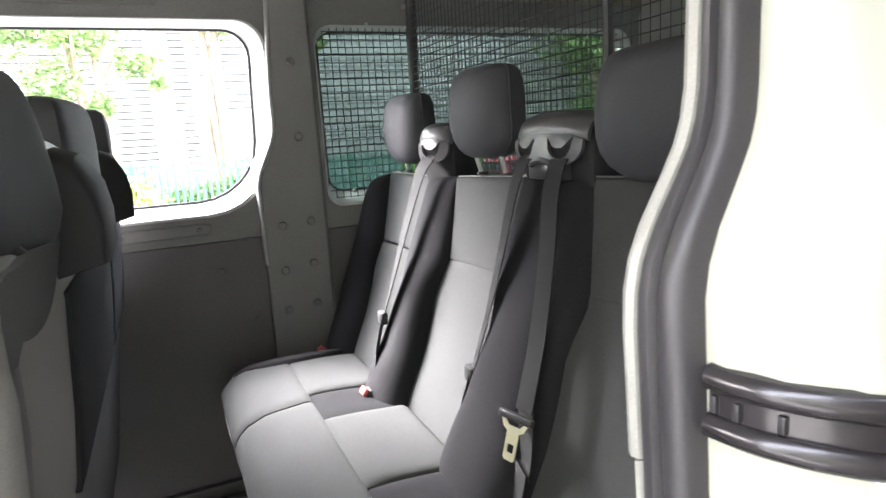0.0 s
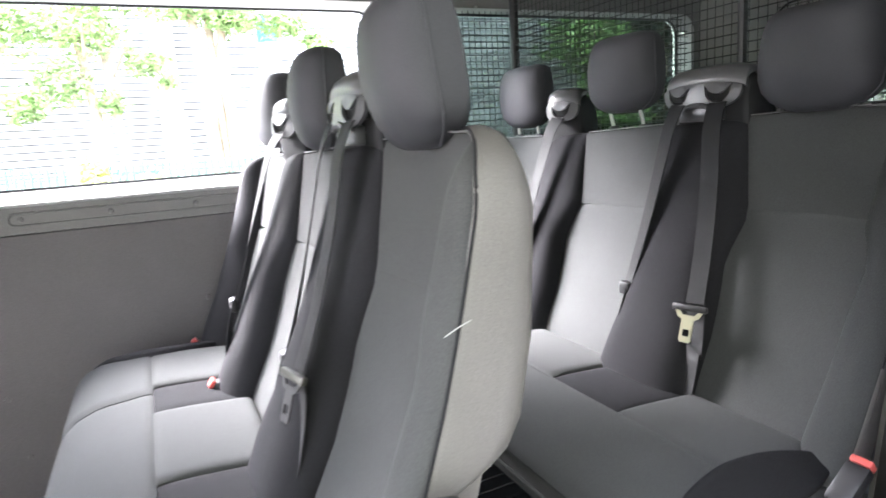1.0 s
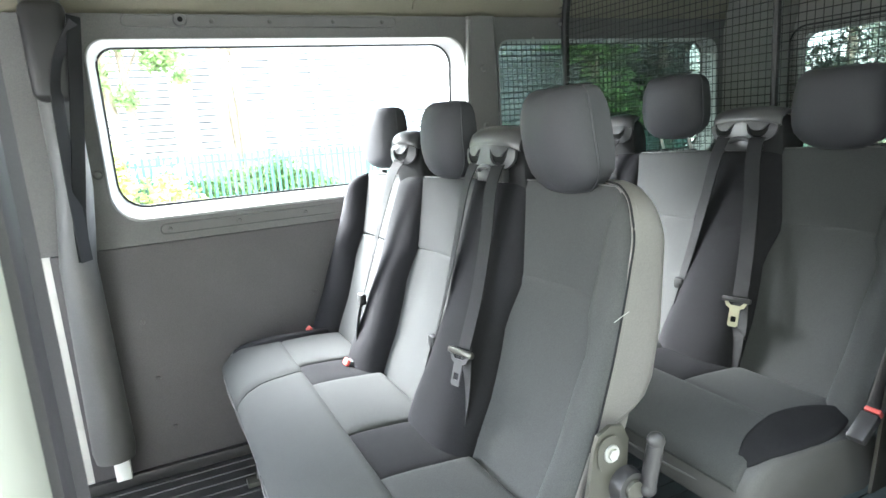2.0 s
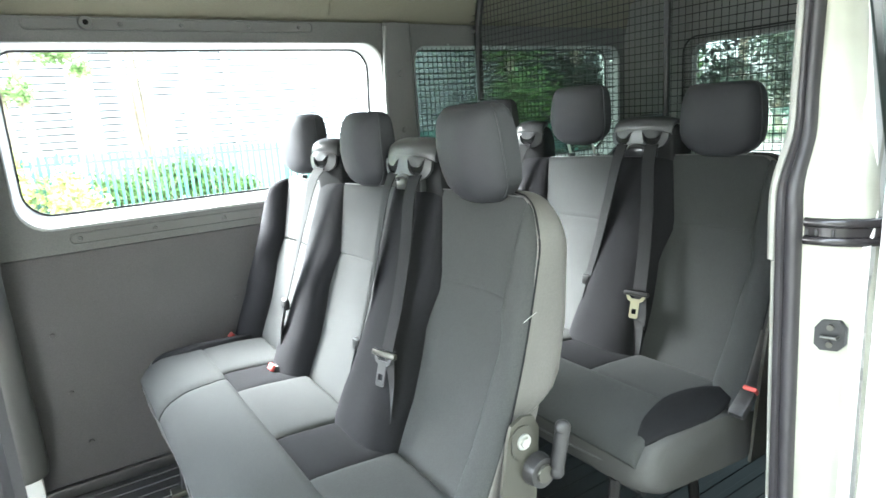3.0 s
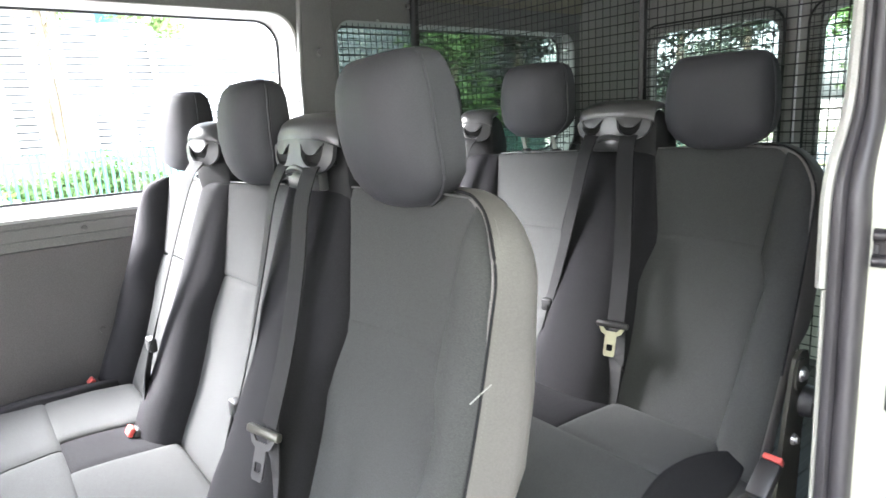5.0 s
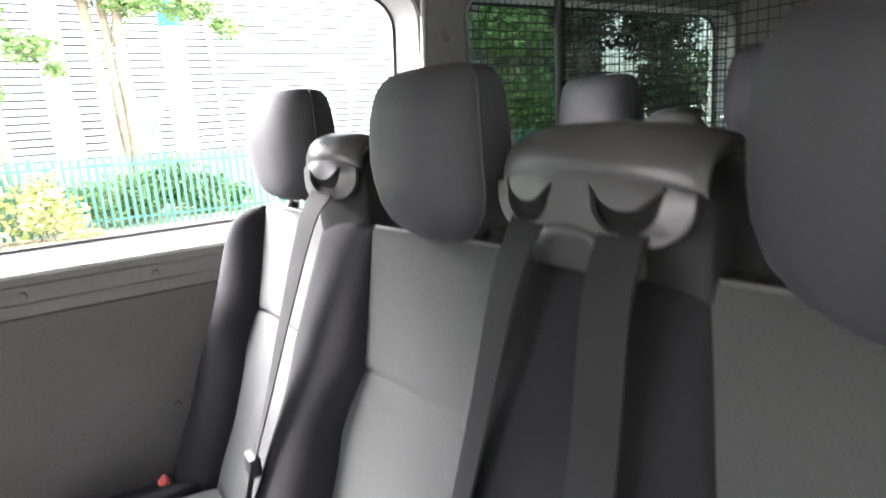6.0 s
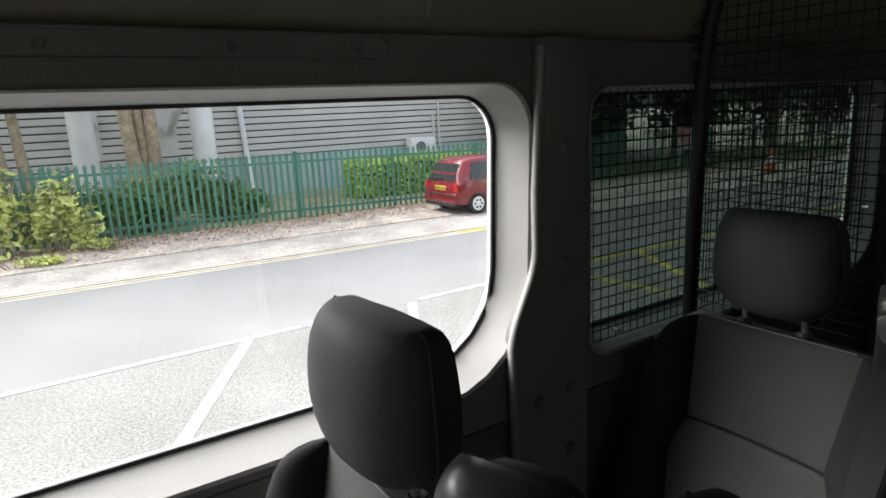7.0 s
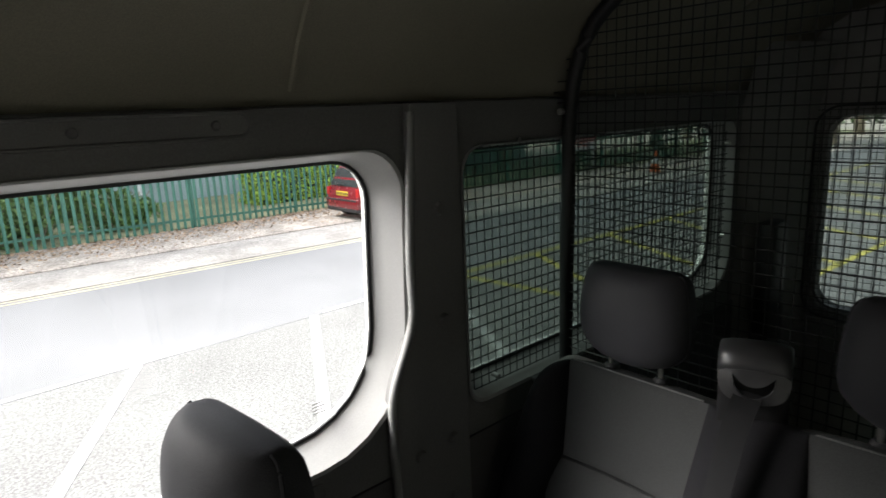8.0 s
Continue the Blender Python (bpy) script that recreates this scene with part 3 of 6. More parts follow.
def along_rail(section):
    pts = smooth_path([(x, y, 0.0) for x, y in RAIL_WAY], 6)
    loops = []
    for i, p in enumerate(pts):
        d = (pts[min(i + 1, len(pts) - 1)] - pts[max(i - 1, 0)]).normalized()
        n = Vector((d.y, -d.x, 0))
        loops.append([Vector((p.x, p.y, z)) + n * a for a, z in section])
    bm = bmesh.new()
    loft(bm, loops)
    return bm


for zc, h in ((1.594, 0.0100), (1.5565, 0.0098)):
    arc = [radians(90 - 180 * k / 8) for k in range(9)]
    part("flange", along_rail([(-0.014, zc + h)] + [(0.009 * math.cos(a), zc + h * math.sin(a)) for a in arc] + [(-0.014, zc - h)]), RAIL, rail)
part("channel", along_rail([(-0.016, 1.596), (0.000, 1.596), (0.000, 1.557), (-0.016, 1.557)]), RAIL, rail)
for x, y in ((0.1830, 0.4780), (0.1845, 0.460), (0.1945, 0.432)):
    part("clip", boxed(x, x + 0.014, y - 0.003, y + 0.003, 1.567, 1.581, 0.0015), PLASTIC, rail)

# the sliding door itself, pushed back along the outside
sd = thing("sliding_door", label="white sliding door standing open behind the doorway", category="door")
bm = bmesh.new()
ZD = [0.35, 0.8, 1.2, 1.5, 1.8, 2.05, 2.25]
SDX = 0.085
loft(bm, [[(SDX + 0.012, 0.310, z), (SDX, 0.304, z), (SDX, 0.236, z), (SDX - 0.008, 0.230, z), (SDX - 0.010, 0.214, z), (SDX + 0.006, 0.208, z), (1.40, 0.208, z), (1.40, 0.310, z)] for z in ZD])
part("body", bm, PAINT, sd)
for yl, z0, z1 in ((0.284, 1.845, 1.910), (0.252, 1.350, 1.404)):
    part("latch", boxed(SDX - 0.010, SDX + 0.002, yl - 0.0135, yl + 0.0135, z0, z1, 0.01), GASKET, sd, "black latch fitting")
    b = bmesh.new()
    cyl(b, (SDX - 0.0125, yl, z0 + 0.02), (SDX - 0.008, yl, z0 + 0.02), 0.005, 12)
    part("latch_bolt", b, HINGE, sd)

# cab: plain closed end and side
front = part("wall_cab_front", sheet([(0.34, 0.50), (2.36, 0.50), (2.36, 2.56), (0.34, 2.56)], [rounded(0.60, 2.10, 1.45, 2.10, 0.1)], lambda u, v, d: (X0 - d, u, v), 0.04), LINING)
setting(front, "plain dark end of the cab with the windscreen opening", "wall")

# ---- wire partition behind the second bench ----
PX = 0.705
mesh = thing("wire_partition", (PX, 1.40, ZF), label="black steel wire mesh partition behind the rear bench", category="partition")
rel = Matrix.Translation((-PX, -1.40, -ZF))


def arch_z(y):
    ys = [(p[0], p[1]) for p in ARCH]
    for (ya, za), (yb, zb) in zip(ys, ys[1:]):
        if yb <= y <= ya:
            return zb + (za - zb) * (y - yb) / (ya - yb)
    return 2.26


bm = bmesh.new()
frame_pts = [(PX, 2.270, 0.75), (PX, 2.270, 1.30), (PX, 2.270, 1.62), (PX, 2.262, 2.0), (PX, 2.256, 2.22), (PX, 2.224, 2.36), (PX, 2.16, 2.445), (PX, 2.06, 2.50), (PX, 1.9, 2.538), (PX, 1.4, 2.552), (PX, 0.9, 2.538), (PX, 0.73, 2.50), (PX, 0.63, 2.43), (PX, 0.58, 2.34), (PX, 0.555, 2.22), (PX, 0.55, 1.6), (PX, 0.55, 0.75)]
tube(bm, smooth_path(frame_pts, 3), 0.0175, 12)
part("frame", bm, WIRE, mesh).matrix_parent_inverse = rel
for y in (1.215,):
    bm = bmesh.new()
    tube(bm, [(PX, y, 0.75), (PX, y, 2.55)], 0.012, 8)
    part("upright", bm, WIRE, mesh).matrix_parent_inverse = rel
for k in range(68):
    y = 0.565 + k * 0.0252
    wires(mesh, "wire", 2, min(arch_z(y) - 0.02, 2.55) - 1.10, 0.0015, [(PX - 0.003, y, 1.10)], rel)
for k in range(57):
    z = 1.11 + k * 0.0252
    ya = max([p[0] for p in ARCH if p[1] > z and p[0] > 1.4] + [1.4]) if z > 2.22 else 2.266
    if ya > 1.5:
        wires(mesh, "wire", 1, 2 * ya - 2.80, 0.0015, [(PX - 0.006, 2.80 - ya, z)], rel)
b = bmesh.new()
cyl(b, (PX - 0.03, 2.266, 2.223), (PX + 0.01, 2.266, 2.223), 0.008, 10)
part("bolt", b, STEEL, mesh).matrix_parent_inverse = rel
b = boxed(0.575, 0.70, 2.20, 2.287, 1.548, 1.560, 0.003)
part("bracket", b, PLASTIC, mesh).matrix_parent_inverse = rel
b = bmesh.new()
tube(b, [(0.64, 2.283, 1.55), (0.66, 1.86, 1.60)], 0.006, 6)
tube(b, [(0.64, 2.283, 1.545), (0.64, 0.56, 1.585)], 0.007, 6)
part("lower_bar", b, PLASTIC, mesh).matrix_parent_inverse = rel
part("strap_cover", boxed(1.82, 1.97, 2.17, 2.25, 1.25, 1.775, 0.02), PLASTIC, dp, "tall black plastic cover")

# wire grille in front of the tinted side window
gr = thing("window_grille", label="black wire grille fixed over the tinted side window", category="grille")
wires(gr, "wire", 2, 0.595, 0.0017, [(0.372 + k * 0.0256, YF + 0.018, 1.575) for k in range(52)])
wires(gr, "wire", 0, 1.34, 0.0017, [(0.36, YF + 0.0152, 1.580 + k * 0.0256) for k in range(24)])
for x, z in ((0.46, 1.60), (0.55, 2.165), (1.66, 2.08), (1.66, 1.75)):
    b = bmesh.new()
    cyl(b, (x, YF - 0.006, z), (x, YF + 0.02, z), 0.006, 8)
    part("clip", b, STEEL, gr)

# ---- bench seats ----
BACK = [(1.00, -0.560), (1.06, -0.535), (1.12, -0.508), (1.20, -0.466), (1.30, -0.426), (1.38, -0.400), (1.45, -0.379), (1.55, -0.356), (1.62, -0.340), (1.68, -0.327)]
PROUD = [(1.00, 0.066), (1.15, 0.074), (1.30, 0.072), (1.40, 0.060), (1.50, 0.046), (1.60, 0.030), (1.68, 0.018)]
PROUD_END = [(1.00, 0.050), (1.30, 0.052), (1.50, 0.048), (1.62, 0.044), (1.68, 0.034)]
bx = lambda z: lerp_table(z, BACK)


def corner_drop(y):
    """How far the top edge of the backs falls away: slowly towards the window, fast at its outer ends."""
    q = min(max(min(y - 0.684, 2.215 - y) / 0.099, 0.0), 1.0)
    return 0.107 * (1 - math.sqrt(1 - (1 - q) ** 2)) - 0.0345 * max(1.60 - y, -0.15) + 0.006 * min(max((0.86 - y) / 0.06, 0), 1)


# edges of the three light panels, door side and far side, by height
PANELS = [([(1.05, 0.780), (1.30, 0.768), (1.40, 0.752), (1.455, 0.778), (1.475, 0.772), (1.668, 0.758)], [(1.05, 1.030), (1.24, 1.044), (1.36, 1.058), (1.455, 1.026), (1.475, 1.030), (1.668, 1.070)]),
          ([(1.05, 1.330), (1.24, 1.312), (1.36, 1.296), (1.455, 1.332), (1.475, 1.328), (1.668, 1.305)], [(1.05, 1.600), (1.24, 1.622), (1.36, 1.640), (1.455, 1.602), (1.475, 1.606), (1.668, 1.630)]),
          ([(1.05, 1.830), (1.24, 1.812), (1.36, 1.796), (1.455, 1.832), (1.475, 1.828), (1.668, 1.806)], [(1.05, 2.080), (1.24, 2.120), (1.36, 2.148), (1.455, 2.116), (1.475, 2.120), (1.668, 2.135)])]


def back_normal(z):
    return Vector((-0.02, 0, bx(z + 0.01) - bx(z - 0.01))).normalized()


def panel_fn(lo, hi, z0, z1):
    """A light panel of the backrest, slightly hollow, between its two curved edges."""
    def fn(a, b):
        z = z0 + (z1 - z0) * b
        ya, yb = lerp_table(z, lo) - 0.016, lerp_table(z, hi) + 0.016
        y = ya + (yb - ya) * a
        z -= corner_drop(y) * b
        n = back_normal(z)
        return Vector((bx(z) + 0.010 * (1 - (2 * a - 1) ** 2), y, z)) - n * 0.010, n
    return fn


def bolster(lo, hi, k, share=1.0, end=0, z0=1.03, z1=1.668, nu=18, nv=30):
    """A stuffed roll of the backrest that stands out further towards its foot; lo and hi give its edges by height."""
    bm = bmesh.new()
    front, back = [], []
    for i in range(nu + 1):
        a = 0.5 - 0.5 * math.cos(math.pi * i / nu)
        fr, bk = [], []
        for j in range(nv + 1):
            b = 0.5 - 0.5 * math.cos(math.pi * j / nv)
            z = z0 + (z1 - z0) * b
            y = lo(z) + (hi(z) - lo(z)) * a
            z -= corner_drop(y) * b
            n = back_normal(z)
            q = 0.12 + 0.88 * a if end < 0 else (0.88 * a if end > 0 else a)
            h = (1 - abs(2 * q - 1) ** k) ** 0.62 * max(1 - max(2 * b - 1, 0) ** 16, 0.0) ** 0.5
            wrinkle = 0.0012 * noise.noise(Vector((y * 9, z * 14, 3.0)))
            p = Vector((bx(z), y, z))
            fr.append(bm.verts.new(p + n * (lerp_table(z, PROUD_END if end else PROUD) * share * h - 0.004 + wrinkle * h)))
            bk.append(bm.verts.new(p - n * (0.004 if end else 0.03)))
        front.append(fr)
        back.append(bk)
    for i in range(nu):
        for j in range(nv):
            bm.faces.new((front[i][j], front[i + 1][j], front[i + 1][j + 1], front[i][j + 1]))
            bm.faces.new((back[i][j], back[i][j + 1], back[i + 1][j + 1], back[i + 1][j]))
    rim = [(i, 0) for i in range(nu)] + [(nu, j) for j in range(nv)] + [(i, nv) for i in range(nu, 0, -1)] + [(0, j) for j in range(nv, 0, -1)]
    for (i, j), (p, q) in zip(rim, rim[1:] + rim[:1]):
        bm.faces.new((front[i][j], back[i][j], back[p][q], front[p][q]))
    return bm


HR_SLICES = [  # height, front, back, half width
    (1.690, -0.322, -0.290, 0.048), (1.693, -0.334, -0.280, 0.064), (1.701, -0.346, -0.273, 0.086), (1.714, -0.356, -0.268, 0.109), (1.735, -0.365, -0.264, 0.130), (1.762, -0.371, -0.262, 0.1365), (1.790, -0.374, -0.261, 0.1365),
    (1.818, -0.374, -0.260, 0.1345), (1.842, -0.371, -0.260, 0.1315), (1.862, -0.366, -0.261, 0.128), (1.878, -0.359, -0.264, 0.123), (1.889, -0.350, -0.269, 0.116), (1.896, -0.340, -0.278, 0.106), (1.899, -0.328, -0.292, 0.090)]


def headrest(parent, yc, wide, dx, dz):
    """A stuffed rest that leans forward, its front swelling between raised side seams, on two posts."""
    hr = new("headrest")
    hr.parent = parent
    hr["label"] = "charcoal padded headrest"
    hr.location = (dx, 0, dz)
    seat_top = 1.668 - corner_drop(yc) - dz
    NF, NS, NB = 16, 3, 10

    def surf(k, i):
        z, xf, xb, w = HR_SLICES[k]
        w *= wide
        deep = xb - xf
        xs = xf + 0.56 * deep
        if i <= NF:                      # front, wrapping round from one seam to the other
            u = math.sin(math.pi * (i / NF - 0.5))
            y = w * u
            x = xs - (xs - xf) * (1 - abs(u) ** 2.7) ** 0.55
        elif i <= NF + NS:               # flat side
            q = (i - NF) / (NS + 1)
            y, x = w * (1 - 0.03 * q), xs + (xb - 0.016 - xs) * q
        elif i <= NF + NS + NB + 1:      # back with soft corners
            q = (i - NF - NS) / (NB + 2)
            c = math.cos(math.pi * q)
            y = 0.97 * w * math.copysign(abs(c) ** 0.42, c)
            x = xb - 0.016 + 0.016 * math.sin(math.pi * q) ** 0.6
        else:
            q = 1 - (i - NF - NS - NB - 1) / (NS + 1)
            y, x = -w * (1 - 0.03 * q), xs + (xb - 0.016 - xs) * q
        crease = 0.0014 * noise.noise(Vector((y * 22, z * 26, yc * 9)))
        return Vector((x + crease, yc + y, z + crease))

    N = NF + 2 * NS + NB + 2
    bm = bmesh.new()
    loft(bm, [[surf(k, i) for i in range(N)] for k in range(len(HR_SLICES))])
    bmesh.ops.subdivide_edges(bm, edges=bm.edges, cuts=1, smooth=0.6, use_grid_fill=True)
    part("cushion", bm, HEADCLOTH, hr)
    for s in (1, -1):
        bm = bmesh.new()
        tube(bm, smooth_path([surf(k, 0 if s < 0 else NF) for k in range(1, len(HR_SLICES) - 1)], 3), 0.0024, 6)
        part("seam", bm, HEADCLOTH, hr)
        bm = bmesh.new()
        tube(bm, [(-0.300 - dx, yc + s * 0.0605, seat_top - 0.010), (-0.304, yc + s * 0.0605, 1.74)], 0.0055, 10)
        part("post", bm, STEEL, hr)
        bm = bmesh.new()
        cyl(bm, (-0.300 - dx, yc + s * 0.0605, seat_top - 0.008), (-0.300 - dx, yc + s * 0.0605, seat_top + 0.003), 0.013, 16, 0.013)
        cyl(bm, (-0.300 - dx, yc + s * 0.0605, seat_top + 0.003), (-0.300 - dx, yc + s * 0.0605, seat_top + 0.009), 0.017, 16, 0.012)
        part("collar", bm, GASKET, hr)
    return hr


def belt_guide(parent, yc, width, slots):
    """The plastic tower on the backrest through which the belts run: hood, pierced face, bridge and lower plate."""
    g = new("belt_guide")
    g.parent = parent
    g["label"] = "black plastic belt guide with a pierced glossy face"
    bm = bmesh.new()
    # housing: seen from the side it leans back and falls behind the seat
    side = [(-0.328, 1.640, 1.0), (-0.336, 1.700, 1.0), (-0.334, 1.760, 1.0), (-0.316, 1.786, 0.97), (-0.288, 1.795, 0.95), (-0.258, 1.784, 0.97), (-0.238, 1.745, 1.0), (-0.232, 1.70, 1.01), (-0.234, 1.64, 1.01), (-0.30, 1.625, 1.0)]
    ys = [-1, -0.97, -0.88, -0.6, 0, 0.6, 0.88, 0.97, 1]
    loops = []
    for t in ys:
        e = (1 - abs(t) ** 8) ** 0.5 if abs(t) < 1 else 0.0
        cx, cz = -0.285, 1.66
        k = 0.86 + 0.14 * e
        drop = 0.014 * abs(t) ** 3
        loops.append([(cx + (x - cx) * k, yc + t * width / 2 * ww, cz + (z - cz) * k - drop * (z > 1.7)) for x, z, ww in side])
    loft(bm, loops)
    part("housing", bm, HOUSING, g)
    pair = len(slots) > 1
    half = width / 2
    # hood: rolls back over the top of the face
    HOOD = [(0.0, -0.3545, 1.764), (0.25, -0.3525, 1.780), (0.5, -0.345, 1.793), (0.75, -0.332, 1.801), (1.0, -0.308, 1.805)]

    def hood(a, b):
        x, z = lerp_table(b, [(p[0], p[1]) for p in HOOD]), lerp_table(b, [(p[0], p[2]) for p in HOOD])
        t = 2 * a - 1
        edge = abs(t) ** 3
        n = Vector((-1.0 + 0.9 * b, 0.6 * t * edge, 0.15 + 1.0 * b))
        return Vector((x + 0.014 * edge, yc + t * half * 1.02, z - 0.012 * edge)), n

    part("hood", pad(hood, 0.006, 0.010, 20, 10, k=12), BEZEL, g)
    # face with one smile shaped opening for each belt
    ow, oh, oz = (0.070, 0.040, 1.742) if pair else (0.072, 0.042, 1.741)
    low = 0.30 if pair else 0.74
    out = []
    for k in range(33):
        a = math.pi * (k / 32)
        u = math.cos(a)
        out.append((yc + half * math.copysign(abs(u) ** 0.62, u), 1.752 - 0.046 * math.sin(a) ** (0.8 if pair else 0.7) + (0.014 if pair and abs(u) < low else 0.0)))
    out += [(yc - half, 1.755), (yc - half * 0.8, 1.762), (yc - half * 0.4, 1.767), (yc, 1.768), (yc + half * 0.4, 1.767), (yc + half * 0.8, 1.762), (yc + half, 1.755)]
    arc = [-1 + k / 8 for k in range(17)]
    holes = [[(y + ow / 2 * u, oz + 0.018 - oh * math.sqrt(1 - u * u) ** 0.9) for u in arc] + [(y + ow / 2 * u * 0.93, oz + 0.018 - 0.48 * oh * (1 - abs(u) ** 2.2)) for u in arc[-2:0:-1]] for y in slots]
    bow = lambda u, v: -0.3665 + 0.014 * abs((u - yc) / half) ** 3 + 0.35 * max(v - 1.750, 0) + 0.10 * max(1.725 - v, 0)
    part("face", sheet(out, holes, lambda u, v, d: (bow(u, v) + d, u, v), 0.007), BEZEL, g, "glossy dark grey belt face")
    # black block behind each opening, standing in for the shade inside
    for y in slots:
        part("slot", boxed(-0.357, -0.335, y - ow / 2 - 0.002, y + ow / 2 + 0.002, oz - oh / 2, oz + oh / 2, 0.004), HOLE_SHADE, g)
    if pair:
        ym = sum(slots) / 2
        part("lower_plate", boxed(-0.355, -0.336, ym - 0.060, ym + 0.060, 1.680, 1.714, 0.003), BEZEL, g)
        bm = bmesh.new()
        tube(bm, [(-0.3645, ym + 0.034 * math.cos(a), 1.706 + 0.012 * math.sin(a)) for a in [math.pi * k / 10 for k in range(11)]], 0.0065, 8)
        part("bridge", bm, BEZEL, g)
    return g


def buckle(parent, p, tilt, mat=RED):
    b = new("buckle")
    b.parent = parent
    b["label"] = "black belt buckle with a red button"
    m = Matrix.Translation(p) @ Euler((0, radians(tilt), 0)).to_matrix().to_4x4()
    bm = boxed(-0.012, 0.012, -0.020, 0.020, -0.075, 0.0, 0.006)
    bm.transform(m)
    part("body", bm, PLASTIC, b)
    bm = boxed(-0.011, 0.010, -0.0175, 0.0175, 0.001, 0.013, 0.003)
    bm.transform(m)
    part("button", bm, mat, b)
    return b


def tongue(parent, p, lean, metal, grip=PLASTIC):
    t = new("belt_tongue")
    t.parent = parent
    t["label"] = "steel belt tongue in a black grip"
    m = Matrix.Translation(p) @ Euler((0, radians(lean), radians(14))).to_matrix().to_4x4() @ Matrix.Scale(1.12, 4)
    bm = boxed(-0.007, 0.005, -0.036, 0.036, 0.0, 0.013, 0.004)
    bm.transform(m)
    part("grip", bm, grip, t)
    hole = rounded(-0.007, 0.007, -0.050, -0.036, 0.002, 2)
    out = [(-0.030, 0.004), (-0.022, -0.012), (-0.0125, -0.017), (-0.0125, -0.058), (-0.009, -0.062), (0.009, -0.062), (0.0125, -0.058), (0.0125, -0.017), (0.022, -0.012), (0.030, 0.004), (0.024, 0.004), (0.012, -0.008), (-0.012, -0.008), (-0.024, 0.004)]
    bm = sheet(out, [hole], lambda u, v, d: (-0.003 + d, u, v), 0.0025)
    bm.transform(m)
    part("plate", bm, metal, t, smooth=False)
    return t


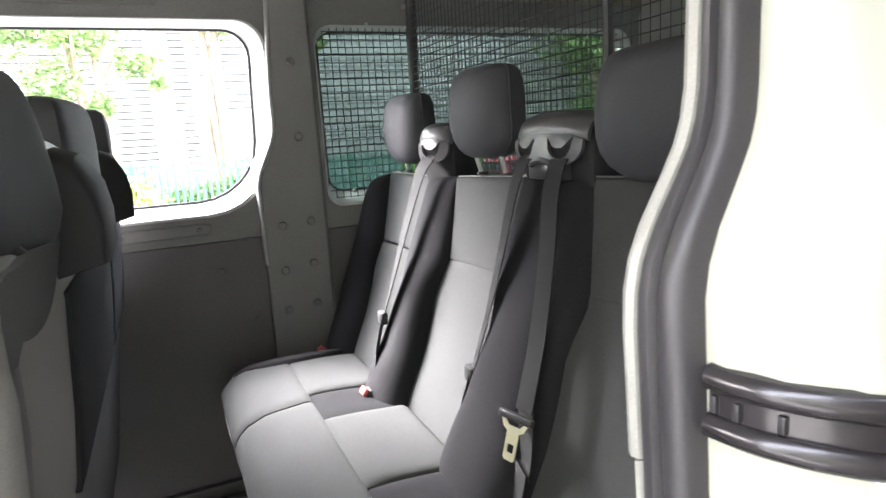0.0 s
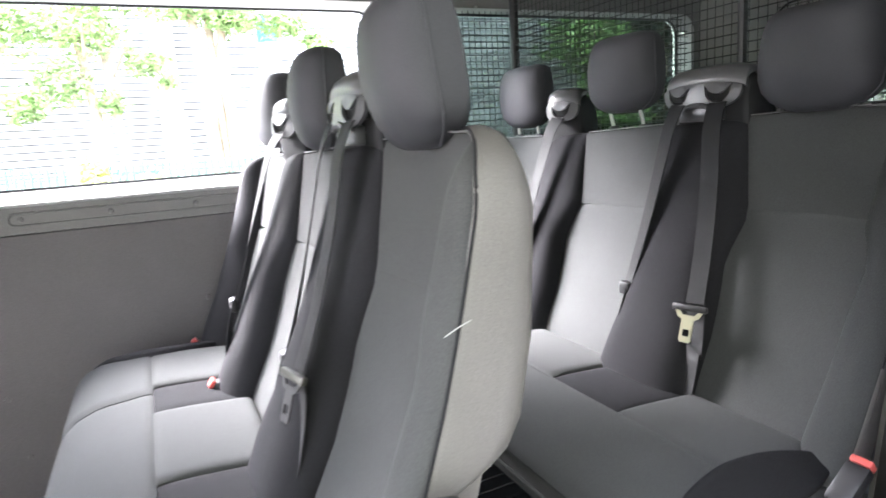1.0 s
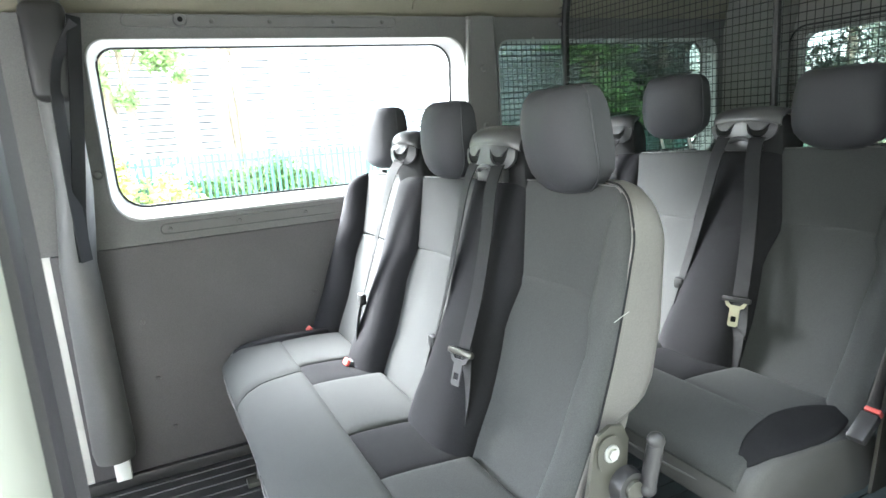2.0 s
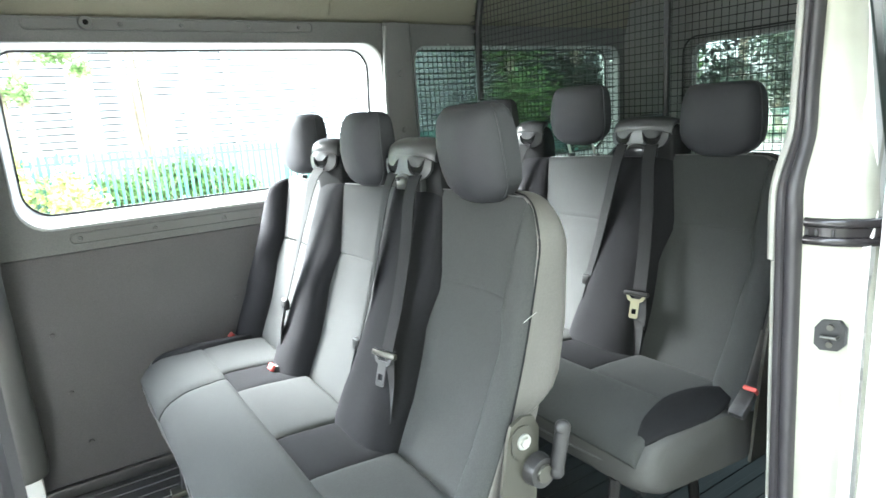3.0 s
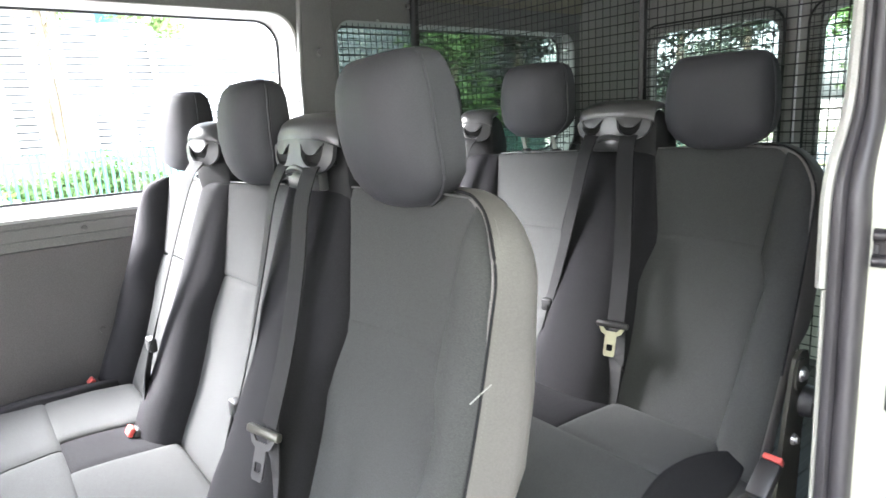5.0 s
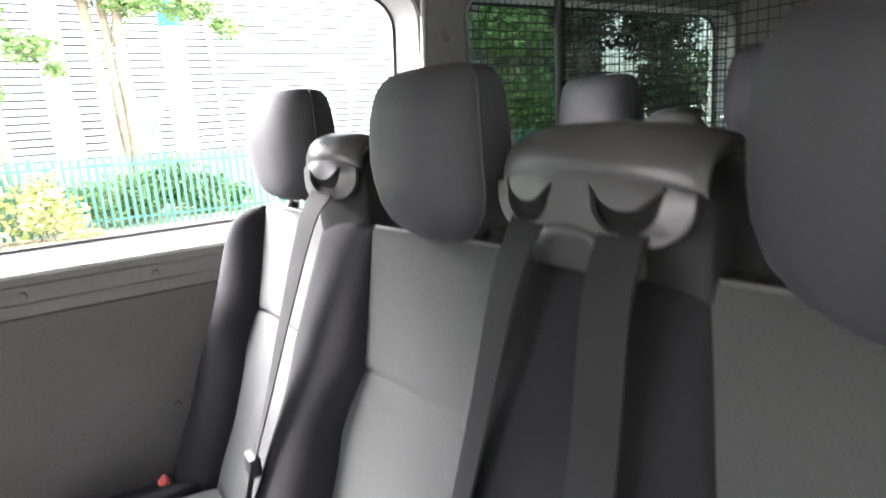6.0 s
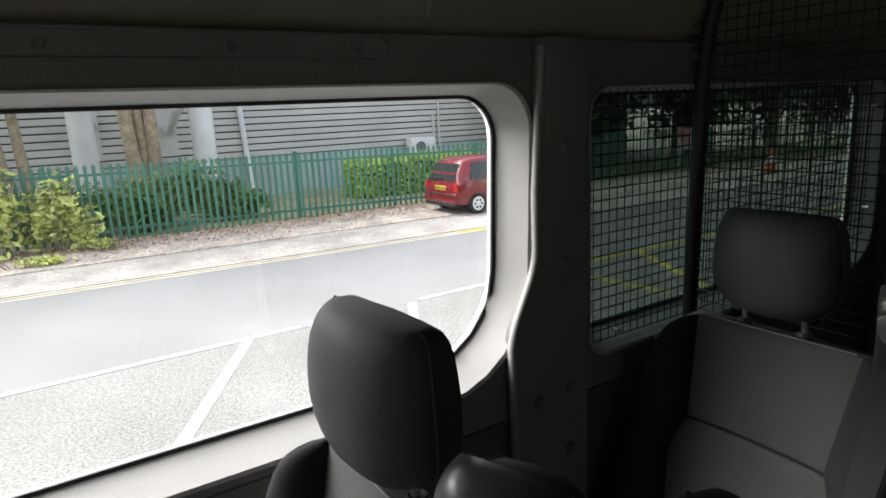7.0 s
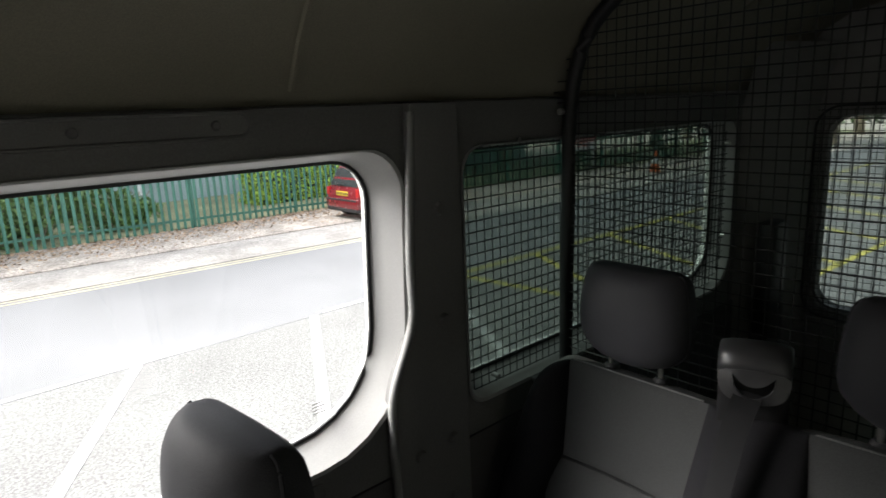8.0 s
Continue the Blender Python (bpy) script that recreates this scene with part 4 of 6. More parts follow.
def bench():
    be = thing("bench_seat", label="grey and charcoal three-seat minibus bench with headrests", category="bench seat", group="passenger benches")
    # backrest shells
    for name, y0, y1 in (("back_shell", 0.692, 1.752), ("back_shell", 1.758, 2.215)):
        prof = [(0.98, -0.567), (1.10, -0.522), (1.27, -0.450), (1.46, -0.390), (1.60, -0.366), (1.632, -0.358), (1.660, -0.344), (1.672, -0.318), (1.656, -0.300), (1.60, -0.296), (1.45, -0.308), (1.35, -0.320), (1.318, -0.330), (1.298, -0.352), (1.290, -0.395), (1.284, -0.42), (1.05, -0.47), (0.98, -0.50)]
        bm = bmesh.new()
        loops = []
        ends = (0.0, 0.003, 0.008, 0.016, 0.028, 0.044, 0.060, 0.078, 0.100, 0.130)
        for y, t in [(y0 + t, t) for t in ends] + [(y1 - t, t) for t in ends[::-1]]:
            q = min(t / 0.08, 1)
            bulge = 0.004 * (1 - (1 - q) ** 2) ** 0.5
            k = 0.95 + 0.05 * (1 - (1 - min(t / 0.028, 1)) ** 2) ** 0.5
            inner = min(y - 0.4, 2.215 - y) > 0.28
            door = max(1 - (y - 0.692) / 0.11, 0.0)
            low = 1.0 if inner else min(max(t - 0.050, 0) / 0.03, 1)
            high = 1.0 if inner else min(max(t - 0.100, 0) / 0.03, 1)
            loop = []
            for i, (z, x) in enumerate(prof):
                px = -0.385 + (x + 0.385) * k + bulge * (x > -0.342)
                if i < 8:
                    px = max(px, min(px + 0.066 * low, -0.300 if i < 6 or inner else -0.316 + 0.016 * high + 0.008 * (i - 6)))
                elif i < 14 and x > -0.36:
                    px -= 0.014 * (door > 0) + 0.022 * (1 - math.sqrt(1 - (1 - min(t / 0.026, 1)) ** 2))
                if z > 1.5:
                    z = min(z, 1.672 - (1.672 - z) * 0.6) - corner_drop(y) * min((z - 1.5) / 0.12, 1) - (0.010 * high + 0.03 * door) * (z > 1.59)
                loop.append((px, y, z))
            loops.append(loop)
        loft(bm, loops)
        bm.faces.ensure_lookup_table()
        bmesh.ops.inset_individual(bm, faces=[f for f in bm.faces if len(f.verts) == len(prof)], thickness=0.0025)
        part(name, bm, VINYL, be, "grey vinyl backrest shell")
    # vinyl side of the door end, turned over the upper corner
    depth = [(1.05, -0.470), (1.27, -0.430), (1.284, -0.405), (1.292, -0.372), (1.302, -0.350), (1.318, -0.328), (1.35, -0.310), (1.45, -0.290), (1.60, -0.280), (1.66, -0.284), (1.72, -0.292)]
    rim = [(0.678, z) for z in (1.05, 1.16, 1.25, 1.27, 1.278, 1.284, 1.288, 1.292, 1.297, 1.302, 1.310, 1.318, 1.332, 1.35, 1.40, 1.45, 1.50, 1.54, 1.57)]
    rim += [(0.678 + 0.105 * (1 - math.cos(a)), 1.59 + 0.107 * math.sin(a)) for a in [0.5 * math.pi * k / 14 for k in range(15)]] + [(0.815, 1.6965), (0.845, 1.695), (0.875, 1.690)]
    bm = bmesh.new()
    loops = []
    for i, (y, z) in enumerate(rim):
        (ya, za), (yb, zb) = rim[max(i - 1, 0)], rim[min(i + 1, len(rim) - 1)]
        out = Vector((0, za - zb, yb - ya)).normalized()
        xf, xb = bx(z) - 0.028 + 0.36 * min(max(y - 0.69, 0), 0.14), lerp_table(z, depth)
        wide = xb - xf
        r = min(0.045, 0.5 * wide)
        cut = [(xf + 0.004, -0.012), (xf + 0.0005, -0.006), (xf + 0.0015, -0.0025), (xf + 0.005, -0.0004), (xf + 0.012, 0.0), (xf + 0.35 * (wide - r), 0.0010), (xf + 0.7 * (wide - r), 0.0012)]
        cut += [(xb - r + r * math.sin(a), 0.0012 - 0.8 * r * (1 - math.cos(a))) for a in [0.5 * math.pi * k / 6 for k in range(7)]] + [(xb - 0.012, -0.030), (xf + 0.012, -0.030)]
        loops.append([Vector((x, y, z)) + out * d for x, d in cut])
    loft(bm, loops)
    part("side_cover", bm, VINYL, be, "grey vinyl side of the backrest")
    # back panel that closes the bench from behind
    behind = [(0.90, -0.384), (1.06, -0.361), (1.234, -0.337), (1.371, -0.319), (1.45, -0.308), (1.53, -0.300), (1.60, -0.297)]
    bm = bmesh.new()
    loops = []
    for y, e in ((0.780, 0.016), (0.784, 0.007), (0.792, 0.002), (0.806, 0.0), (2.175, 0.0), (2.190, 0.002), (2.198, 0.007), (2.202, 0.016)):
        loops.append([(x - e, y, z) for z, x in behind] + [(x - 0.030 + 0.5 * e, y, z) for z, x in behind[::-1]])
    loft(bm, loops)
    part("back_panel", bm, VINYL_DARK, be, "dark grey vinyl back panel")
    # dark cloth over the back of each shell
    for y0, y1 in ((1.075, 1.738), (1.772, 2.190)):
        def rear(a, b, y0=y0, y1=y1):
            z = 1.335 + 0.275 * b
            return Vector((lerp_table(z, [(1.30, -0.320), (1.35, -0.314), (1.45, -0.302), (1.60, -0.290), (1.65, -0.297)]) + 0.0035, y0 + (y1 - y0) * a, z)), Vector((1, 0, 0))
        part("back_cover", pad(rear, 0.003, 0.008, 14, 10, k=20), FABRIC_DARK, be, "charcoal cloth on the back of the seat")
    # stuffed rolls: door end, between the belts, between the far seats, window end
    flat = lambda v: (lambda z: v)
    edge = lambda table: (lambda z: lerp_table(z, table))
    for lo, hi, k, share, end in ((flat(0.681), edge(PANELS[0][0]), 2.4, 1.0, -1), (edge(PANELS[0][1]), edge(PANELS[1][0]), 3.6, 0.95, 0), (edge(PANELS[1][1]), edge(PANELS[2][0]), 2.6, 1.0, 0), (edge(PANELS[2][1]), edge([(1.03, 2.200), (1.15, 2.232), (1.30, 2.256), (1.45, 2.246), (1.58, 2.222), (1.668, 2.190)]), 2.2, 1.5, 1)):
        part("bolster", bolster(lo, hi, k, share, end), FABRIC if end < 0 else FABRIC_DARK, be)
    for (lo, hi), zs in zip(PANELS, (1.468, 1.456, 1.440)):
        part("upper_pad", pad(panel_fn(lo, hi, zs, 1.668), 0.009, 0.03, 16, 16, k=42), FABRIC, be)
        part("lower_pad", pad(panel_fn(lo, hi, 1.03, zs + 0.001), 0.010, 0.03, 16, 24, k=42), FABRIC, be)
        y0, y1 = lo[-1][1] + 0.01, hi[-1][1] - 0.01
        bm = bmesh.new()
        tube(bm, [(bx(1.664) + 0.004, y0 + (y1 - y0) * k / 8, 1.669 - corner_drop(y0 + (y1 - y0) * k / 8)) for k in range(9)], 0.0018, 6)
        part("piping", bm, PIPING, be)
    # dark seam where the fabric meets the vinyl at the door end
    way = [(bx(z) - 0.027 + 0.36 * min(max(y - 0.69, 0), 0.14), y + 0.001, z - 0.002) for y, z in rim[2:-2:2]]
    bm = bmesh.new()
    tube(bm, smooth_path(way, 3), 0.0020, 6)
    part("seam", bm, FABRIC_DARK, be)
    # stitched edge of the vinyl side
    for i in range(54):
        z = 1.30 + i * 0.0055
        b = boxed(bx(z) - 0.0178, bx(z) - 0.0168, 0.6777, 0.6800, z, z + 0.0024)
        part("stitch", b, STITCH, be, smooth=False)
    # cushion body, its ends rounded
    prof = [(-0.545, 1.050), (-0.66, 1.066), (-0.76, 1.078), (-0.86, 1.076), (-0.915, 1.058), (-0.943, 1.020), (-0.951, 0.985), (-0.942, 0.955), (-0.90, 0.932), (-0.72, 0.912), (-0.52, 0.892), (-0.48, 0.91), (-0.48, 1.03)]
    bm = bmesh.new()
    loops = []
    for y, k in ((0.675, 0.86), (0.680, 0.925), (0.695, 0.97), (0.728, 0.995), (0.80, 1.0), (1.36, 1.0), (1.46, 0.985), (1.60, 0.985), (1.72, 1.0), (2.10, 1.0), (2.15, 0.99), (2.185, 0.955), (2.20, 0.90)):
        loops.append([(-0.60 + (x + 0.60) * k, y, 0.95 + (z - 0.95) * (0.5 + 0.5 * k)) for x, z in prof])
    loft(bm, loops)
    part("cushion_base", bm, VINYL_DARK, be)
    top = [(-1.0, 1.0), (-0.950, 1.01), (-0.915, 1.055), (-0.86, 1.078), (-0.76, 1.086), (-0.66, 1.082), (-0.52, 1.070)]

    def seat_fn(xa, xb, y0, y1, skew=0.0):
        def fn(a, b):
            y = y0 + (y1 - y0) * a
            x = xa + (xb - xa) * b + skew * (a - 0.5)
            z = lerp_table(x, top)
            dz = lerp_table(x + 0.01, top) - lerp_table(x - 0.01, top)
            return Vector((x, y, z)), Vector((-dz, 0, 0.02)).normalized()
        return fn
    # front roll and seat panels
    part("front_roll", pad(seat_fn(-0.945, -0.742, 0.708, 1.745), 0.020, 0.02, 26, 14, k=22), FABRIC, be)
    part("front_roll", pad(seat_fn(-0.948, -0.742, 1.735, 2.11), 0.020, 0.02, 14, 14, k=22), FABRIC, be)
    for y0, y1 in ((0.750, 1.040), (1.262, 1.615), (1.780, 2.07)):
        part("seat_panel", pad(seat_fn(-0.752, -0.525, y0, y1), 0.020, 0.02, 16, 14, k=18), FABRIC, be)
    for y0, y1 in ((1.030, 1.272), (1.605, 1.790)):
        part("seat_insert", pad(seat_fn(-0.752, -0.515, y0, y1), 0.015, 0.02, 10, 12, k=8), FABRIC_DARK, be)
        # black block set into the insert in place of a shaded recess
        part("buckle_recess", boxed(-0.645, -0.575, (y0 + y1) / 2 - 0.010, (y0 + y1) / 2 + 0.010, 1.055, 1.0875, 0.005), HOLE_SHADE, be)
    for y0, y1 in ((0.678, 0.768), (2.045, 2.200)):
        s = 1 if y0 > 1 else -1

        def wedge(a, b, y0=y0, y1=y1, s=s):
            x = -0.905 + 0.355 * b
            yin = y0 if s > 0 else y1
            yout = y1 if s > 0 else y0
            leaf = math.sin(math.pi * min(max(0.04 + 0.92 * b, 0), 1)) ** 0.6
            mid = yout + (yin - yout) * 0.45
            y = mid + (yin - mid) * leaf + (a * (yout - yin)) * leaf
            z = lerp_table(x, top) + 0.028 - 0.048 * a * leaf - 0.018 * (1 - leaf)
            return Vector((x, y, z)), Vector((0, s * 0.45, 1)).normalized()
        part("end_bolster", pad(wedge, 0.013, 0.03, 14, 28, k=6), FABRIC_DARK, be)
    for pts in ([(-0.905, 0.684, 1.020), (-0.938, 0.74, 1.000), (-0.951, 0.90, 0.990), (-0.951, 1.10, 0.986), (-0.951, 1.30, 0.990), (-0.945, 1.37, 1.030), (-0.918, 1.385, 1.062)],
                [(-0.915, 1.72, 1.062), (-0.943, 1.74, 1.030), (-0.951, 1.82, 1.000), (-0.951, 2.00, 1.000), (-0.930, 2.12, 1.012), (-0.86, 2.19, 1.030)]):
        bm = bmesh.new()
        tube(bm, smooth_path(pts, 6), 0.0032, 6)
        part("piping", bm, PIPING, be)
    # headrests, belt guides and belts
    for y, dx, dz, wide in ((0.920, -0.016, -0.020, 0.92), (1.455, -0.014, -0.018, 0.92), (1.985, -0.006, -0.008, 0.92)):
        headrest(be, y, wide, dx, dz)
    single = belt_guide(be, 1.722, 0.118, (1.722,))
    pin = Matrix.Translation((-0.340, 1.722, 0))
    for k in single.children:
        k.matrix_basis = pin @ Matrix.Rotation(radians(20), 4, "Z") @ pin.inverted()
    belt_guide(be, 1.178, 0.225, (1.236, 1.122))
    bm = bmesh.new()
    ribbon(bm, smooth_path([(-0.354, 1.722, 1.728), (-0.3695, 1.722, 1.712), (-0.395, 1.727, 1.67), (-0.44, 1.735, 1.54), (-0.485, 1.742, 1.40), (-0.522, 1.748, 1.288)], 5), 0.046, 0.0022, across=[(-0.55 + 0.038 * i, 0.85 + 0.0032 * i, 0) for i in range(26)])
    part("belt", bm, WEB, be, "dark grey seat belt webbing")
    bm = bmesh.new()
    ribbon(bm, smooth_path([(-0.522, 1.748, 1.288), (-0.548, 1.742, 1.20), (-0.56, 1.736, 1.075)], 5), 0.040, 0.003, across=(0.5, 0.86, 0))
    part("belt_stalk", bm, WEB_SHADED, be)
    part("belt_joint", boxed(-0.534, -0.514, 1.728, 1.768, 1.270, 1.306, 0.006), GASKET, be)
    bm = bmesh.new()
    ribbon(bm, smooth_path([(-0.354, 1.236, 1.728), (-0.3695, 1.236, 1.712), (-0.390, 1.242, 1.66), (-0.415, 1.256, 1.54), (-0.448, 1.272, 1.40), (-0.484, 1.287, 1.273)], 5), 0.046, 0.0022, across=[(-0.05 + 0.0216 * i, 1.0, 0) for i in range(26)])
    part("belt", bm, WEB, be, "dark grey seat belt webbing")
    bm = bmesh.new()
    ribbon(bm, smooth_path([(-0.484, 1.287, 1.273), (-0.515, 1.29, 1.18), (-0.55, 1.288, 1.07)], 5), 0.030, 0.003, across=(0.8, 0.6, 0))
    part("belt_stalk", bm, WEB_SHADED, be)
    part("belt_joint", boxed(-0.496, -0.474, 1.270, 1.306, 1.255, 1.290, 0.006), GASKET, be)
    bm = bmesh.new()
    ribbon(bm, smooth_path([(-0.354, 1.122, 1.728), (-0.3695, 1.122, 1.712), (-0.392, 1.117, 1.66), (-0.415, 1.108, 1.56), (-0.455, 1.096, 1.43), (-0.500, 1.085, 1.320)], 5), 0.047, 0.0022, across=(-0.05, 1, 0))
    part("belt", bm, WEB, be, "dark grey seat belt webbing")
    # lower run of the same belt; its shade is in the darker webbing colour
    bm = bmesh.new()
    ribbon(bm, smooth_path([(-0.494, 1.086, 1.330), (-0.505, 1.080, 1.24), (-0.53, 1.075, 1.14), (-0.55, 1.075, 1.07)], 5), 0.047, 0.0022, across=(0.0, 1, 0))
    part("belt", bm, WEB_SHADED, be, "lower run of the belt, darkened as in shade")
    tongue(be, (-0.512, 1.083, 1.306), 18, BRASS)
    buckle(be, (-0.615, 2.150, 1.088), -40)
    buckle(be, (-0.600, 1.712, 1.100), -58)
    # recliner at the door end
    hi = new("recliner")
    hi.parent = be
    hi["label"] = "metal recliner hinge with a black lever"
    plate = [(-0.545, 0.90), (-0.43, 0.90), (-0.425, 1.12), (-0.412, 1.27), (-0.425, 1.298), (-0.452, 1.304), (-0.478, 1.292), (-0.487, 1.27), (-0.506, 1.17)]
    bm = sheet(plate, [], lambda u, v, d: (u, 0.652 + d, v), 0.008)
    part("hinge_plate", bm, HINGE, hi)
    bm = sheet(grown(rounded(-0.482, -0.430, 1.222, 1.288, 0.024), 0.0), [], lambda u, v, d: (u, 0.648 + d, v), 0.005)
    part("hinge_boss", bm, HINGE, hi)
    for x, z, r in ((-0.454, 1.256, 0.017), (-0.470, 1.120, 0.012)):
        bm = bmesh.new()
        cyl(bm, (x, 0.640, z), (x, 0.650, z), r * 0.62, 6, r * 0.62)
        cyl(bm, (x, 0.645, z), (x, 0.651, z), r * 0.9, 16, r)
        part("bolt", bm, STEEL, hi)
    bm = bmesh.new()
    cyl(bm, (-0.424, 0.628, 1.188), (-0.424, 0.652, 1.188), 0.030, 24, 0.034)
    part("pivot", bm, PLASTIC, hi)
    bm = bmesh.new()
    cyl(bm, (-0.424, 0.622, 1.188), (-0.424, 0.630, 1.188), 0.017, 20, 0.019)
    part("pivot_cap", bm, HINGE, hi)
    bm = bmesh.new()
    lever_way = smooth_path([(-0.398, 0.622, 1.186), (-0.394, 0.619, 1.220), (-0.389, 0.617, 1.250), (-0.385, 0.616, 1.274)], 5)
    tube(bm, lever_way, 0.0155, 12, squash=0.8)
    bmesh.ops.create_uvsphere(bm, u_segments=12, v_segments=8, radius=0.0158, matrix=Matrix.Translation(lever_way[-1]))
    bmesh.ops.create_uvsphere(bm, u_segments=12, v_segments=8, radius=0.0158, matrix=Matrix.Translation(lever_way[0]))
    part("lever", bm, PLASTIC, hi)
    # legs
    for y in (0.84, 2.02):
        bm = bmesh.new()
        tube(bm, [(-0.86, y, 0.89), (-0.88, y, 0.62)], 0.016, 8)
        part("leg", bm, PLASTIC, be)
        bm = bmesh.new()
        tube(bm, [(-0.54, y, 0.87), (-0.50, y, 0.62)], 0.016, 8)
        part("leg", bm, PLASTIC, be)
        part("foot_rail", boxed(-0.93, -0.45, y - 0.025, y + 0.025, 0.606, 0.626, 0.004), HINGE, be)
    part("cross_tube", tube(bmesh.new(), [(-0.84, 0.76, 0.885), (-0.84, 2.14, 0.885)], 0.016, 8), PLASTIC, be)
    base = Vector((-0.70, 1.44, ZF))
    be.location = base
    for ch in be.children:
        ch.matrix_parent_inverse = Matrix.Translation(-base)
    return be


front_bench = bench()
rear_bench = copy_thing(front_bench, Matrix.Translation((-0.70 + 0.872, 1.44, ZF)))
for ob in front_bench.children:
    if ob.name.startswith("belt_tongue"):
        for k in ob.children:
            k.data = k.data.copy()
            k.data.materials[0] = HINGE if k.name.startswith("grip") else PLASTIC
for ch, dz in zip(sorted([c for c in rear_bench.children if c.name.startswith("headrest")], key=lambda c: c.name), ((-0.008, 0.016), (0.018, 0.044), (-0.004, 0.012))):
    ch.location = (ch.location.x, dz[0], ch.location.z + dz[1])
    for k in ch.children:
        if k.name.split(".")[0] in ("post", "collar"):
            k.matrix_basis = Matrix.Translation((0, 0, -dz[1])) @ k.matrix_basis
# the rear belt hangs lower and closer to the door
for ob in rear_bench.children:
    if ob.name.startswith("belt_tongue"):
        ob.location = (ob.location.x - 0.006, ob.location.y - 0.030, ob.location.z - 0.036)
    elif ob.name.split(".")[0] == "belt" and min(v.co.y for v in ob.data.vertices) < 1.08:
        ob.data = ob.data.copy()
        for v in ob.data.vertices:
            s = min((1.745 - v.co.z) / 0.42, 1.0)
            v.co.y -= 0.030 * s
            v.co.z -= 0.036 * s * (v.co.z > 1.2)
# in the front bench one headrest is tipped forward and the two others turned
tipped = min([c for c in front_bench.children if c.name.startswith("headrest")], key=lambda c: c.name)
turned = sorted([c for c in front_bench.children if c.name.startswith("headrest")], key=lambda c: c.name)[1]
window_end = sorted([c for c in front_bench.children if c.name.startswith("headrest")], key=lambda c: c.name)[2]
for rest, y, angle in ((turned, 1.455, -7), (window_end, 1.985, 5)):
    pin = Matrix.Translation((-0.315, y, 0))
    for k in rest.children:
        if k.name.split(".")[0] in ("cushion", "seam"):
            k.matrix_basis = pin @ Matrix.Rotation(radians(angle), 4, "Z") @ pin.inverted()
hub = Matrix.Translation((-0.312, 0.92, 1.69))
for k in tipped.children:
    if k.name.split(".")[0] in ("cushion", "seam"):
        k.matrix_basis = hub @ Matrix.Translation((0.006, -0.006, 0)) @ Matrix.Rotation(radians(-9), 4, "Z") @ Matrix.Rotation(radians(-8), 4, "Y") @ hub.inverted()
rear_bench["label"] = "grey and charcoal three-seat minibus bench before the wire partition"
# red buckle at the door end of the rear bench
bk = buckle(rear_bench, (0.285, 0.640, 1.120), 52)
bk.matrix_parent_inverse = Matrix.Translation((0.70 - 0.872, -1.44, -ZF))
# a scratch in the vinyl side of the front bench
b = bmesh.new()
tube(b, [(-0.418, 0.6778, 1.474), (-0.400, 0.6772, 1.482), (-0.385, 0.6774, 1.487)], 0.0008, 4)
part("scratch", b, SCRATCH, front_bench, "pale scratch in the vinyl").matrix_parent_inverse = Matrix.Translation((0.70, -1.44, -ZF))

# ---- outside: ground, road, verge ----
ASPHALT = material("worn_asphalt", (0.175, 0.176, 0.180), 0.9, grain=0.30, grain_scale=60, stain=0.14, stain_scale=0.7, bump=0.5)
BAYSURF = material("bay_asphalt", (0.165, 0.163, 0.158), 0.9, grain=0.4, grain_scale=45, stain=0.14, stain_scale=0.9, bump=0.6)
CONCRETE = material("broken_pavement", (0.36, 0.335, 0.31), 0.92, grain=0.3, grain_scale=25, stain=0.3, stain_scale=1.4, bump=0.5)
SOIL = material("leaf_litter", (0.47, 0.41, 0.355), 0.95, grain=0.5, grain_scale=22, stain=0.35, stain_scale=2.0, bump=0.8)
GRASS = material("dry_grass", (0.28, 0.28, 0.16), 0.95, grain=0.4, grain_scale=18, stain=0.3, stain_scale=1.0, bump=0.6)
WHITELINE = material("white_road_paint", (0.40, 0.40, 0.39), 0.8, grain=0.25, grain_scale=30, stain=0.2, stain_scale=3, bump=0.3)
YELLOWBAY = material("yellow_bay_paint", (0.50, 0.44, 0.10), 0.8, grain=0.25, grain_scale=30, stain=0.25, stain_scale=3, bump=0.3)
YELLOWLINE = material("yellow_road_paint", (0.50, 0.455, 0.31), 0.8, grain=0.25, grain_scale=30, stain=0.25, stain_scale=3, bump=0.3)
FENCE = material("green_fence_paint", (0.060, 0.185, 0.135), 0.5, grain=0.1, grain_scale=60, stain=0.15, spread=0.12, bump=0.05)
CLAD = material("grey_cladding", (0.47, 0.465, 0.455), 0.45, metal=0.0, grain=0.05, grain_scale=40, stain=0.10, stain_scale=0.8, spread=0.05, bump=0.05)
CLAD_JOINT = material("cladding_joint", (0.04, 0.04, 0.042), 0.7, bump=0)
PLINTH = material("plinth_render", (0.33, 0.41, 0.41), 0.8, grain=0.1, grain_scale=40, stain=0.2, stain_scale=0.8, bump=0.1)
WHITE_STEEL = material("white_steel", (0.66, 0.67, 0.68), 0.45, grain=0.04, stain=0.12, stain_scale=1.5, bump=0.05)
BLUE_STEEL = material("blue_steel", (0.05, 0.34, 0.52), 0.45, stain=0.12, bump=0.05)
BARK = material("bark", (0.29, 0.235, 0.165), 0.95, grain=0.3, grain_scale=30, stain=0.35, stain_scale=5, bump=0.9)
LEAF = material("leaves", (0.17, 0.29, 0.085), 0.6, grain=0.2, grain_scale=9, stain=0.45, stain_scale=1.6, bump=0)
